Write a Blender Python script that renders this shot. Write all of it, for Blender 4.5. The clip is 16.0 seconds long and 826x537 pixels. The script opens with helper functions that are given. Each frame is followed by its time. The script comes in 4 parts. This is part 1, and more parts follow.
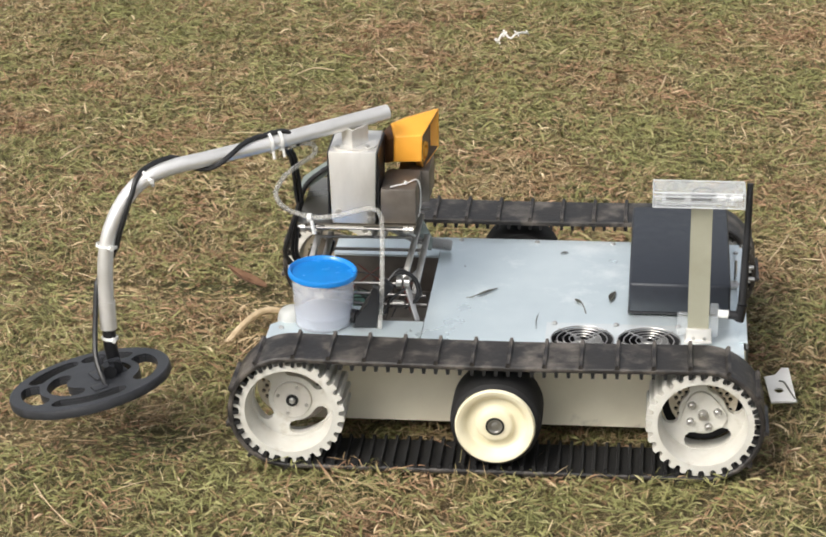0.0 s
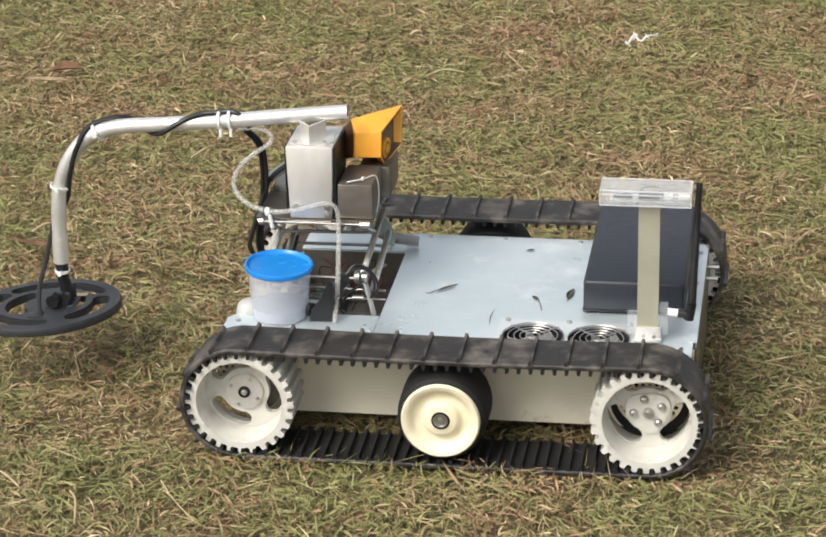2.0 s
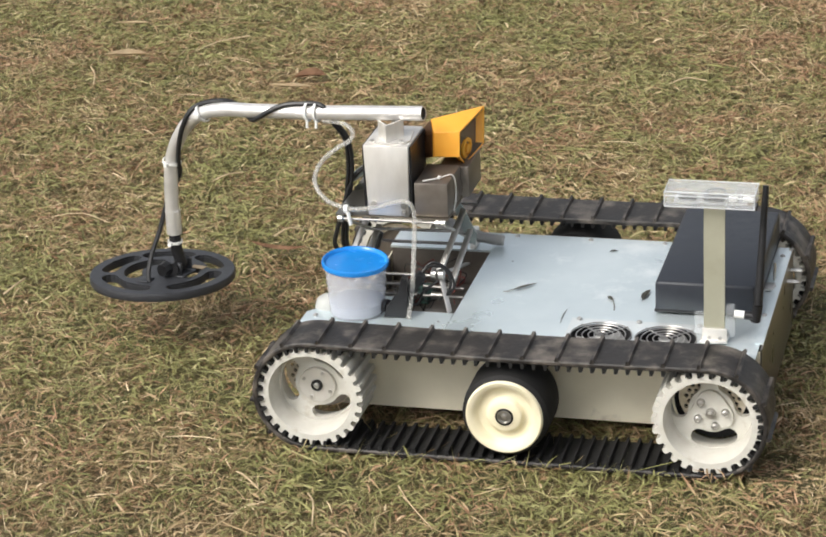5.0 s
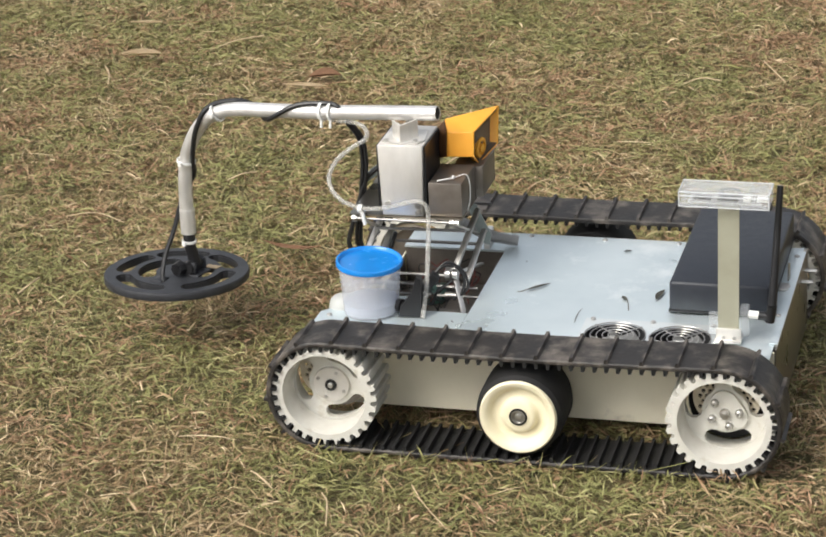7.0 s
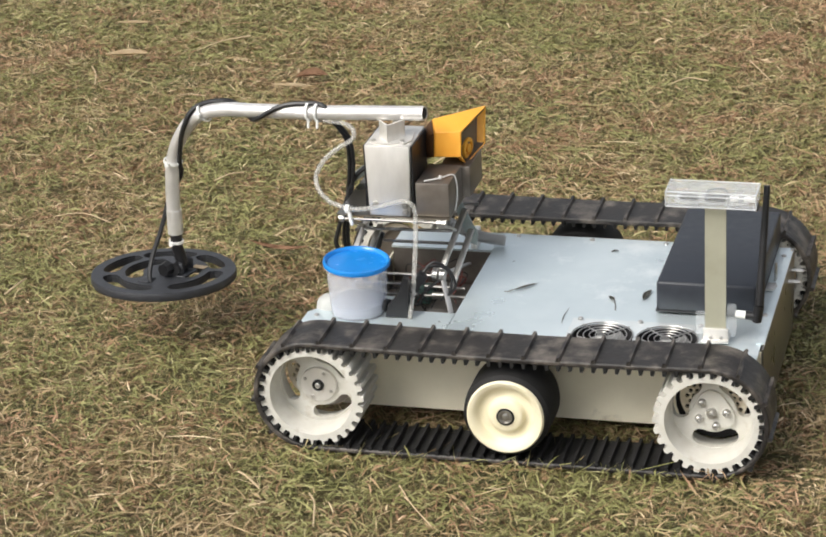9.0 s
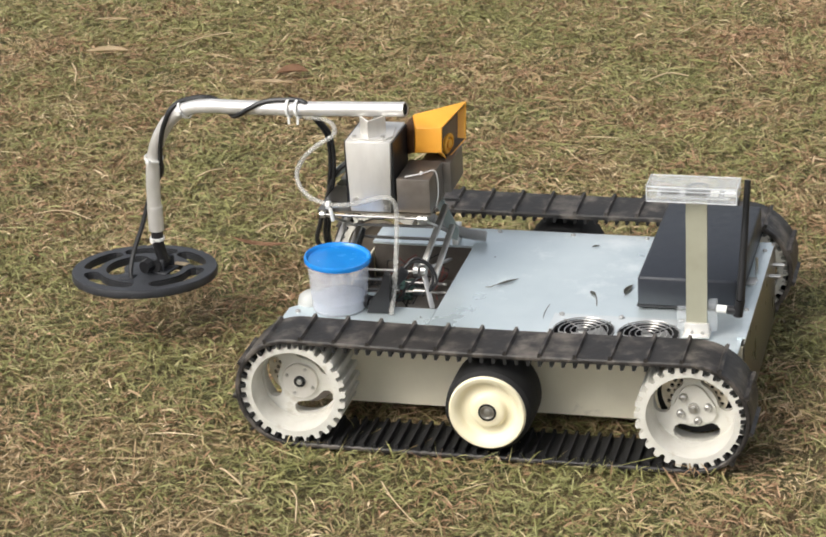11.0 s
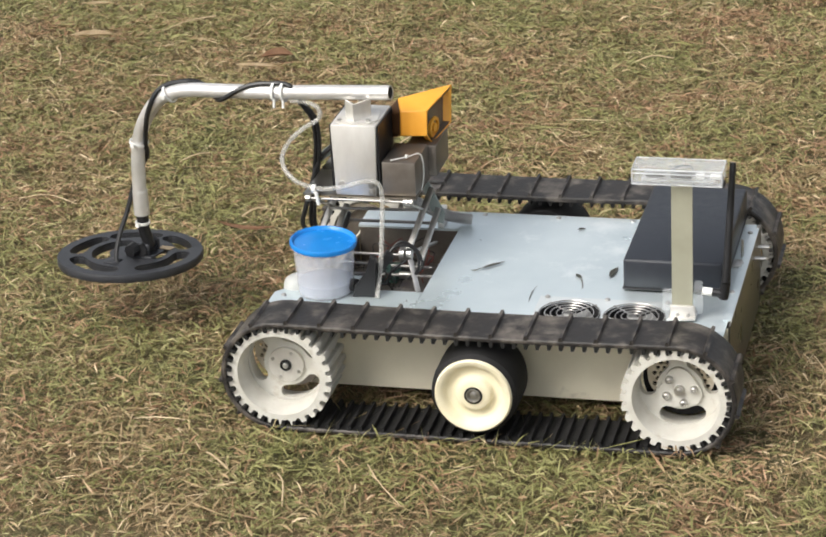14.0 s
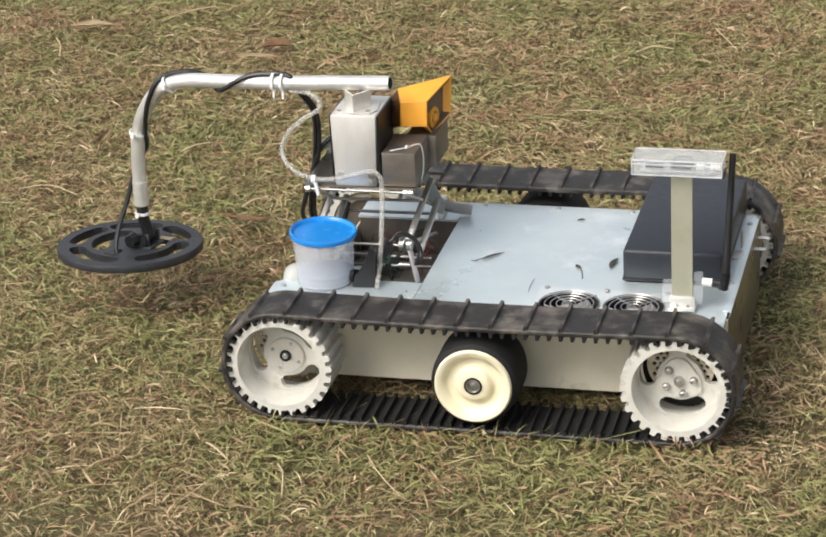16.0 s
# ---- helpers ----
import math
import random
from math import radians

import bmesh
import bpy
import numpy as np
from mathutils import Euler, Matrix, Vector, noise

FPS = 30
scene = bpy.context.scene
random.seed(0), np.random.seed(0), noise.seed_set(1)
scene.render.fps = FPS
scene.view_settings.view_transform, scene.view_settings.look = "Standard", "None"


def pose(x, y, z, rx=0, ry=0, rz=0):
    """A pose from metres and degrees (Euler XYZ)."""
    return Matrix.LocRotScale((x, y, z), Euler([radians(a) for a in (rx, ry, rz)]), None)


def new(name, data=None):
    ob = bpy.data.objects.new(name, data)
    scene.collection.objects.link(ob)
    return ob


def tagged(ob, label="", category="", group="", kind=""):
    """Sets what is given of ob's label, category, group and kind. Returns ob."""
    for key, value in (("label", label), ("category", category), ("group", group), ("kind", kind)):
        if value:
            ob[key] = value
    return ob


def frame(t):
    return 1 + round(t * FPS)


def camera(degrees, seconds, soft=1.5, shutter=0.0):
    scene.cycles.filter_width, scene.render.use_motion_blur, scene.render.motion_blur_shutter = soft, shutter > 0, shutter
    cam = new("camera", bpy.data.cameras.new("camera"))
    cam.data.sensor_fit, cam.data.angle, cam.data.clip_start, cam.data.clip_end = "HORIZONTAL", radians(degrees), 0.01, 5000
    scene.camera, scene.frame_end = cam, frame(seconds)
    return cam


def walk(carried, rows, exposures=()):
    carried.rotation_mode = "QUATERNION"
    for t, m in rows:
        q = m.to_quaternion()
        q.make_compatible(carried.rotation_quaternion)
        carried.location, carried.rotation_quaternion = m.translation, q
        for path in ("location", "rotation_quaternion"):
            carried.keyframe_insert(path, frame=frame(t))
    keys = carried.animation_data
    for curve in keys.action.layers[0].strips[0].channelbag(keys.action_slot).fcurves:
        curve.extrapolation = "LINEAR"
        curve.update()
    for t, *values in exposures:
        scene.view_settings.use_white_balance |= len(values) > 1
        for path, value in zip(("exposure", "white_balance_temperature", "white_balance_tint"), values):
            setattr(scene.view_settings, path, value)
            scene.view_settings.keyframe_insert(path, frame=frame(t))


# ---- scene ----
# the camera stands still and pans with the machine
EYE = (1.084, -3.368, 1.739)
cam = camera(18.28, 16.0, soft=1.9)


def aim(yaw, pitch, roll):
    """A camera pose at EYE: yaw to the left from +y, pitch up, roll, in degrees."""
    return Matrix.Translation(EYE) @ pose(0, 0, 0, 0, 0, yaw) @ pose(0, 0, 0, 90 + pitch, 0, 0) @ pose(0, 0, 0, 0, 0, roll)


PAN = [(0.0, 6.491, -22.902, -0.736), (0.5, 7.257, -22.882, -0.907), (1.0, 8.021, -22.856, -0.955), (1.5, 8.816, -22.843, -1.293),
       (2.0, 9.572, -22.814, -1.298), (2.5, 10.357, -22.775, -1.382), (3.0, 11.243, -22.718, -1.501), (3.2, 11.64, -22.70, -1.56),
       (4.25, 13.85, -22.56, -2.25), (5.3, 15.68, -22.433, -2.90), (5.5, 15.742, -22.432, -2.931), (6.0, 15.741, -22.434, -2.935),
       (7.0, 15.687, -22.442, -2.828), (8.0, 15.557, -22.443, -2.815), (9.0, 15.377, -22.453, -2.772), (10.3, 15.09, -22.52, -2.80),
       (11.5, 14.814, -22.621, -2.823), (12.0, 14.70, -22.707, -2.801), (12.5, 14.62, -22.782, -2.79), (13.5, 14.598, -22.895, -2.859),
       (14.5, 14.61, -23.007, -2.885), (16.0, 14.611, -23.162, -2.844)]
walk(cam, [(t, aim(a, b, c)) for t, a, b, c in PAN])

# ---- daylight: bright overcast with a weak soft sun ----
SUN_UP, SUN_TURN = 47, 216
world = bpy.data.worlds.new("sky")
scene.world = world
world.use_nodes = True
wn = world.node_tree.nodes
sky = wn.new("ShaderNodeTexSky")
sky.sky_type, sky.sun_disc, sky.sun_elevation, sky.sun_rotation = "NISHITA", False, radians(SUN_UP), radians(SUN_TURN)
sky.dust_density, sky.air_density = 4.0, 1.0
wn["Background"].inputs["Strength"].default_value = 0.12
veil = wn.new("ShaderNodeHueSaturation")  # cloud cover takes most of the blue away
veil.inputs["Saturation"].default_value = 0.25
world.node_tree.links.new(sky.outputs[0], veil.inputs["Color"])
world.node_tree.links.new(veil.outputs[0], wn["Background"].inputs["Color"])
sun = new("sun", bpy.data.lights.new("sun", "SUN"))
sun.data.energy, sun.data.angle, sun.data.color = 1.5, radians(30), (1.0, 0.94, 0.85)
sun.rotation_euler = Euler((radians(90 - SUN_UP), 0, radians(180 - SUN_TURN)))
scene.view_settings.exposure = 0.66


# ---- materials ----
def ramp(nt, fac, stops):
    r = nt.nodes.new("ShaderNodeValToRGB")
    while len(r.color_ramp.elements) < len(stops):
        r.color_ramp.elements.new(0.5)
    for e, (p, c) in zip(r.color_ramp.elements, stops):
        e.position, e.color = p, (*c, 1)
    nt.links.new(fac, r.inputs[0])
    return r.outputs[0]


def noise_of(nt, scale, detail=4, vec=None, stretch=None, rough=0.55):
    n = nt.nodes.new("ShaderNodeTexNoise")
    n.inputs["Scale"].default_value, n.inputs["Detail"].default_value, n.inputs["Roughness"].default_value = scale, detail, rough
    if vec is None:
        vec = nt.nodes.new("ShaderNodeTexCoord").outputs["Object"]
    if stretch:
        m = nt.nodes.new("ShaderNodeMapping")
        m.inputs["Scale"].default_value = stretch
        nt.links.new(vec, m.inputs[0])
        vec = m.outputs[0]
    nt.links.new(vec, n.inputs["Vector"])
    return n.outputs["Fac"]


def mixed(nt, fac, a, b):
    m = nt.nodes.new("ShaderNodeMix")
    m.data_type = "RGBA"
    for sock, v in ((m.inputs[0], fac), (m.inputs[6], a), (m.inputs[7], b)):
        if isinstance(v, (int, float)):
            sock.default_value = v
        elif isinstance(v, tuple):
            sock.default_value = (*v, 1)
        else:
            nt.links.new(v, sock)
    return m.outputs[2]


def mat(name, colour, rough=0.5, metal=0.0, dark=None, scale=30, spots=None, spot_scale=12, spot_at=(0.55, 0.7), bump=0.0, bump_scale=200,
        alpha=1.0, transmission=0.0, ior=1.45, stretch=None, rough_var=0.12, coat=0.0, sheen=0.0, sss=0.0):
    m = bpy.data.materials.new(name)
    m.use_nodes = True
    nt = m.node_tree
    b = nt.nodes["Principled BSDF"]
    dark = dark or tuple(c * 0.8 for c in colour)
    n1 = noise_of(nt, scale, 5, stretch=stretch)
    col = ramp(nt, n1, [(0.3, dark), (0.7, colour)])
    if spots:
        n2 = noise_of(nt, spot_scale, 6, rough=0.65)
        fac = ramp(nt, n2, [(spot_at[0], (0, 0, 0)), (spot_at[1], (1, 1, 1))])
        col = mixed(nt, fac, col, spots)
    nt.links.new(col, b.inputs["Base Color"])
    b.inputs["Metallic"].default_value, b.inputs["IOR"].default_value = metal, ior
    rr = nt.nodes.new("ShaderNodeMapRange")
    rr.inputs[3].default_value, rr.inputs[4].default_value = max(0.02, rough - rough_var), min(1, rough + rough_var)
    nt.links.new(n1, rr.inputs[0])
    nt.links.new(rr.outputs[0], b.inputs["Roughness"])
    b.inputs["Transmission Weight"].default_value = transmission
    b.inputs["Coat Weight"].default_value = coat
    b.inputs["Alpha"].default_value = alpha
    b.inputs["Subsurface Weight"].default_value = sss
    b.inputs["Subsurface Radius"].default_value = (0.01, 0.01, 0.01)
    if bump:
        bn = nt.nodes.new("ShaderNodeBump")
        bn.inputs["Strength"].default_value, bn.inputs["Distance"].default_value = bump, 0.002
        nt.links.new(noise_of(nt, bump_scale, 5), bn.inputs["Height"])
        nt.links.new(bn.outputs[0], b.inputs["Normal"])
    return m


M = {}
M["rubber"] = mat("dusty_black_rubber", (0.030, 0.026, 0.024), 0.5, dark=(0.012, 0.011, 0.0105), scale=22, spots=(0.19, 0.165, 0.14), spot_scale=24, spot_at=(0.47, 0.78), bump=0.35, bump_scale=120)
M["tyre"] = mat("tyre_rubber", (0.014, 0.0135, 0.0135), 0.75, dark=(0.008, 0.008, 0.008), bump=0.25)
M["white"] = mat("white_nylon", (0.66, 0.65, 0.60), 0.45, dark=(0.56, 0.54, 0.48), spots=(0.36, 0.30, 0.21), spot_scale=34, spot_at=(0.58, 0.85), bump=0.1, sss=0.1)
M["cream"] = mat("cream_plastic", (0.82, 0.76, 0.57), 0.5, dark=(0.77, 0.70, 0.49), spots=(0.6, 0.5, 0.32), spot_scale=22, spot_at=(0.62, 0.9), sss=0.1)
M["sprocket"] = mat("worn_pale_sprocket", (0.74, 0.68, 0.56), 0.4, 0.15, dark=(0.48, 0.41, 0.30), scale=45)
M["steel"] = mat("bright_steel", (0.66, 0.65, 0.63), 0.34, 0.9, dark=(0.40, 0.39, 0.37))
M["rod_steel"] = mat("dull_steel_rod", (0.34, 0.33, 0.32), 0.42, 0.9, dark=(0.26, 0.25, 0.24))
# paler mottling stands in for clouds mirrored in the sheet
M["zinc"] = mat("galvanised_sheet", (0.76, 0.84, 0.86), 0.30, 0.58, dark=(0.62, 0.71, 0.74), scale=6, spots=(0.86, 0.92, 0.93), spot_scale=8, bump=0.03, bump_scale=60, rough_var=0.08)
M["bright_sheet"] = mat("bright_bare_sheet", (0.82, 0.86, 0.86), 0.3, 0.5, dark=(0.72, 0.77, 0.78), scale=9, bump=0.03, bump_scale=60)
M["panel"] = mat("dull_aluminium_panel", (0.86, 0.80, 0.63), 0.4, 0.1, dark=(0.76, 0.70, 0.54), scale=14, spots=(0.36, 0.31, 0.24), spot_scale=20, spot_at=(0.6, 0.8), bump=0.06)
M["silver"] = mat("brushed_aluminium", (0.84, 0.82, 0.78), 0.44, 0.62, dark=(0.67, 0.65, 0.61), rough_var=0.08, scale=26, spots=(0.44, 0.41, 0.36), spot_scale=18, spot_at=(0.60, 0.80), bump=0.05, stretch=(1, 1, 0.4))
M["tube"] = mat("pale_aluminium_tube", (0.82, 0.81, 0.80), 0.36, 0.6, dark=(0.66, 0.65, 0.62), scale=14)
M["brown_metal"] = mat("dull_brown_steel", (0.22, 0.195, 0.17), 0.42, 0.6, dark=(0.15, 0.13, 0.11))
M["orange"] = mat("orange_plastic", (0.92, 0.44, 0.06), 0.38, dark=(0.88, 0.39, 0.045), sss=0.05)
# the pod's orange as it looks in shade, for its left face
M["pod_shaded"] = mat("shaded_orange_plastic", (0.10, 0.045, 0.018), 0.4, dark=(0.06, 0.028, 0.012))
M["yellow_orange"] = mat("pale_orange_plastic", (0.88, 0.42, 0.05), 0.4)
M["box"] = mat("satin_black_case", (0.022, 0.026, 0.035), 0.42, dark=(0.016, 0.019, 0.026), scale=60, bump=0.2, bump_scale=900)
M["black"] = mat("black_plastic", (0.016, 0.016, 0.018), 0.42, dark=(0.01, 0.01, 0.011))
M["coil"] = mat("charcoal_plastic", (0.034, 0.036, 0.041), 0.48, dark=(0.025, 0.026, 0.03), scale=40, bump=0.1)
M["olive"] = mat("olive_fibre_bar", (0.37, 0.365, 0.285), 0.4, dark=(0.31, 0.305, 0.23), scale=20)
M["blue"] = mat("blue_plastic_lid", (0.012, 0.235, 0.66), 0.25, dark=(0.010, 0.20, 0.60), coat=0.2, sss=0.1)
M["tub"] = mat("frosted_clear_plastic", (0.88, 0.9, 0.95), 0.35, dark=(0.82, 0.85, 0.92), scale=18, alpha=0.25)
M["water"] = mat("powder_in_tub", (0.34, 0.38, 0.46), 0.5, dark=(0.24, 0.28, 0.36), scale=40, alpha=0.8)
M["tub_white"] = mat("cloudy_white_plastic", (0.56, 0.57, 0.55), 0.4, dark=(0.46, 0.47, 0.45), alpha=0.85)
M["acrylic"] = mat("clear_acrylic", (0.86, 0.90, 0.92), 0.10, dark=(0.80, 0.84, 0.87), alpha=0.16, rough_var=0.03)
M["hose"] = mat("clear_hose", (0.62, 0.61, 0.57), 0.2, dark=(0.50, 0.49, 0.45), alpha=0.38)
M["edge"] = mat("acrylic_edge", (0.85, 0.87, 0.88), 0.15, dark=(0.78, 0.8, 0.82), alpha=0.4)
M["nylon"] = mat("white_cable_tie", (0.85, 0.85, 0.82), 0.4)
M["cable"] = mat("black_cable", (0.018, 0.018, 0.019), 0.38)
M["board"] = mat("green_circuit_board", (0.04, 0.10, 0.08), 0.5)
M["red"] = mat("red_wire", (0.16, 0.03, 0.02), 0.45)
M["leaf_green"] = mat("grey_green_leaf", (0.19, 0.19, 0.165), 0.6, dark=(0.10, 0.10, 0.085))
M["leaf_brown"] = mat("dry_brown_leaf", (0.33, 0.19, 0.11), 0.7, dark=(0.22, 0.115, 0.065), scale=60)
M["leaf_pale"] = mat("dry_pale_leaf", (0.58, 0.46, 0.30), 0.7, dark=(0.44, 0.33, 0.20), scale=60)
M["rear_metal"] = mat("reflective_rear_sheet", (0.37, 0.34, 0.29), 0.3, 0.95, dark=(0.28, 0.26, 0.22), scale=12)
M["grey_plate"] = mat("grey_green_plate", (0.26, 0.30, 0.29), 0.4, dark=(0.20, 0.24, 0.23))
M["grey_hose"] = mat("grey_ribbed_hose", (0.36, 0.36, 0.35), 0.45, dark=(0.28, 0.28, 0.27))
M["paper"] = mat("white_scrap", (0.80, 0.79, 0.76), 0.7, dark=(0.68, 0.66, 0.62))


def soil_material():
    m = bpy.data.materials.new("thatch_and_soil")
    m.use_nodes = True
    nt = m.node_tree
    b = nt.nodes["Principled BSDF"]
    fine = noise_of(nt, 160, 6, rough=0.7)
    col = ramp(nt, fine, [(0.3, (0.075, 0.055, 0.028)), (0.5, (0.17, 0.125, 0.062)), (0.72, (0.27, 0.205, 0.105))])
    green = ramp(nt, noise_of(nt, 5, 5, rough=0.65), [(0.42, (0, 0, 0)), (0.62, (1, 1, 1))])
    gcol = ramp(nt, noise_of(nt, 220, 5), [(0.3, (0.06, 0.06, 0.024)), (0.7, (0.15, 0.14, 0.06))])
    nt.links.new(mixed(nt, green, col, gcol), b.inputs["Base Color"])
    b.inputs["Roughness"].default_value = 0.95
    bn = nt.nodes.new("ShaderNodeBump")
    bn.inputs["Strength"].default_value, bn.inputs["Distance"].default_value = 0.8, 0.01
    nt.links.new(fine, bn.inputs["Height"])
    nt.links.new(bn.outputs[0], b.inputs["Normal"])
    return m


def maths(nt, op, a, b=0.0, c=0.0):
    n = nt.nodes.new("ShaderNodeMath")
    n.operation = op
    for sock, v in zip(n.inputs, (a, b, c)):
        if isinstance(v, (int, float)):
            sock.default_value = v
        else:
            nt.links.new(v, sock)
    return n.outputs[0]


def blade_material():
    """Each blade is green, straw or rusty by chance, the chances drifting from patch to patch."""
    m = bpy.data.materials.new("grass_blades")
    m.use_nodes = True
    nt = m.node_tree
    b = nt.nodes["Principled BSDF"]
    rnd = nt.nodes.new("ShaderNodeNewGeometry").outputs["Random Per Island"]
    other = maths(nt, "FRACT", maths(nt, "MULTIPLY", rnd, 37.7))
    third = maths(nt, "FRACT", maths(nt, "MULTIPLY", rnd, 131.3))
    straw = ramp(nt, other, [(0.0, (0.24, 0.165, 0.082)), (0.4, (0.335, 0.24, 0.125)), (0.84, (0.43, 0.32, 0.18)), (1.0, (0.72, 0.58, 0.38))])
    rust = ramp(nt, other, [(0.0, (0.20, 0.105, 0.055)), (0.5, (0.31, 0.18, 0.10)), (1.0, (0.44, 0.28, 0.17))])
    green = ramp(nt, other, [(0.0, (0.14, 0.145, 0.050)), (0.45, (0.225, 0.222, 0.080)), (0.85, (0.30, 0.285, 0.11)), (1.0, (0.42, 0.38, 0.19))])
    patch = maths(nt, "ADD", maths(nt, "MULTIPLY", noise_of(nt, 3.2, 3, rough=0.5), 0.62), maths(nt, "MULTIPLY", noise_of(nt, 16, 4, rough=0.6), 0.38))
    lush = ramp(nt, maths(nt, "MULTIPLY_ADD", rnd, 0.26, patch), [(0.59, (0, 0, 0)), (0.655, (1, 1, 1))])
    red = ramp(nt, maths(nt, "MULTIPLY_ADD", third, 0.24, noise_of(nt, 6, 4)), [(0.60, (0, 0, 0)), (0.68, (1, 1, 1))])
    nt.links.new(mixed(nt, lush, mixed(nt, red, straw, rust), green), b.inputs["Base Color"])
    b.inputs["Roughness"].default_value = 0.55
    b.inputs["Specular IOR Level"].default_value = 0.35
    return m


M["soil"], M["blades"] = soil_material(), blade_material()


# ---- mesh helpers ----
def part(name, bm, material, parent=None, label="", smooth=True, angle=32, kind=""):
    """Links a bmesh as one mesh object, under a thing or a part."""
    bmesh.ops.recalc_face_normals(bm, faces=bm.faces)
    if smooth:
        lim = radians(angle)
        for f in bm.faces:
            f.smooth = True
        for e in bm.edges:
            e.smooth = len(e.link_faces) == 2 and e.calc_face_angle(0) < lim
    me = bpy.data.meshes.new(name)
    bm.to_mesh(me)
    bm.free()
    me.materials.append(M[material])
    ob = new(name, me)
    ob.parent = parent
    return tagged(ob, label, kind=kind)


def box(bm, x0, x1, y0, y1, z0, z1, bevel=0.0, m=None):
    r = bmesh.ops.create_cube(bm, size=1)
    vs = r["verts"]
    for v in vs:
        v.co = Vector((x0 + (v.co.x + 0.5) * (x1 - x0), y0 + (v.co.y + 0.5) * (y1 - y0), z0 + (v.co.z + 0.5) * (z1 - z0)))
    if bevel:
        es = list({e for v in vs for e in v.link_edges})
        vs = list({v for f in bmesh.ops.bevel(bm, geom=es, offset=bevel, segments=2, profile=0.5, affect="EDGES")["faces"] for v in f.verts} | {v for v in vs if v.is_valid})
    if m is not None:
        for v in vs:
            v.co = m @ v.co
    return bm


def rod(bm, a, b, r, seg=12, r2=None):
    a, b = Vector(a), Vector(b)
    d = b - a
    m = Matrix.Translation((a + b) / 2) @ d.to_track_quat("Z", "Y").to_matrix().to_4x4()
    bmesh.ops.create_cone(bm, cap_ends=True, segments=seg, radius1=r, radius2=r if r2 is None else r2, depth=d.length, matrix=m)
    return bm


def glide(points, n=8):
    """A smooth line through the points."""
    p = [Vector(q) for q in points]
    p = [2 * p[0] - p[1]] + p + [2 * p[-1] - p[-2]]
    out = []
    for i in range(1, len(p) - 2):
        a, b, c, d = p[i - 1 : i + 3]
        for k in range(n):
            t = k / n
            out.append(0.5 * (2 * b + (c - a) * t + (2 * a - 5 * b + 4 * c - d) * t * t + (3 * b - a - 3 * c + d) * t**3))
    out.append(p[-2])
    return out


def pipe(bm, line, r, seg=10, caps=True, inner=0.0):
    """A round pipe along a line; inner makes it hollow at its ends."""
    line = [Vector(q) for q in line]
    up, rings = None, []
    for i, p in enumerate(line):
        d = (line[min(i + 1, len(line) - 1)] - line[max(i - 1, 0)]).normalized()
        if up is None:
            up = d.orthogonal().normalized()
        up = (up - d * up.dot(d)).normalized()
        s = d.cross(up)
        rings.append([bm.verts.new(p + r * (math.cos(a) * up + math.sin(a) * s)) for a in (2 * math.pi * k / seg for k in range(seg))])
    for a, b in zip(rings, rings[1:]):
        for k in range(seg):
            bm.faces.new((a[k], a[(k + 1) % seg], b[(k + 1) % seg], b[k]))
    if caps:
        for ring, p, q in ((rings[0], line[0], line[1]), (rings[-1], line[-1], line[-2])):
            if inner:
                c = sum((v.co for v in ring), Vector()) / seg
                d = (q - p).normalized()
                r1 = [bm.verts.new(c + (v.co - c) * inner) for v in ring]
                r2 = [bm.verts.new(v.co + d * 0.03) for v in r1]
                for k in range(seg):
                    j = (k + 1) % seg
                    bm.faces.new((ring[k], ring[j], r1[j], r1[k]))
                    bm.faces.new((r1[k], r1[j], r2[j], r2[k]))
                bm.faces.new(r2)
            else:
                bm.faces.new(ring)
    return bm


def lathe(bm, profile, m=None, seg=40):
    """Turns a profile of (radius, height) about the z axis; m lays it in its place."""
    m = m or Matrix()
    rings = []
    for r, h in profile:
        if r < 1e-6:
            rings.append([bm.verts.new(m @ Vector((0, 0, h)))])
        else:
            rings.append([bm.verts.new(m @ Vector((r * math.cos(2 * math.pi * k / seg), r * math.sin(2 * math.pi * k / seg), h))) for k in range(seg)])
    for a, b in zip(rings, rings[1:]):
        for k in range(seg):
            j = (k + 1) % seg
            vs = [a[k % len(a)], a[j % len(a)], b[j % len(b)], b[k % len(b)]]
            vs = list(dict.fromkeys(vs))
            if len(vs) > 2:
                bm.faces.new(vs)
    return bm


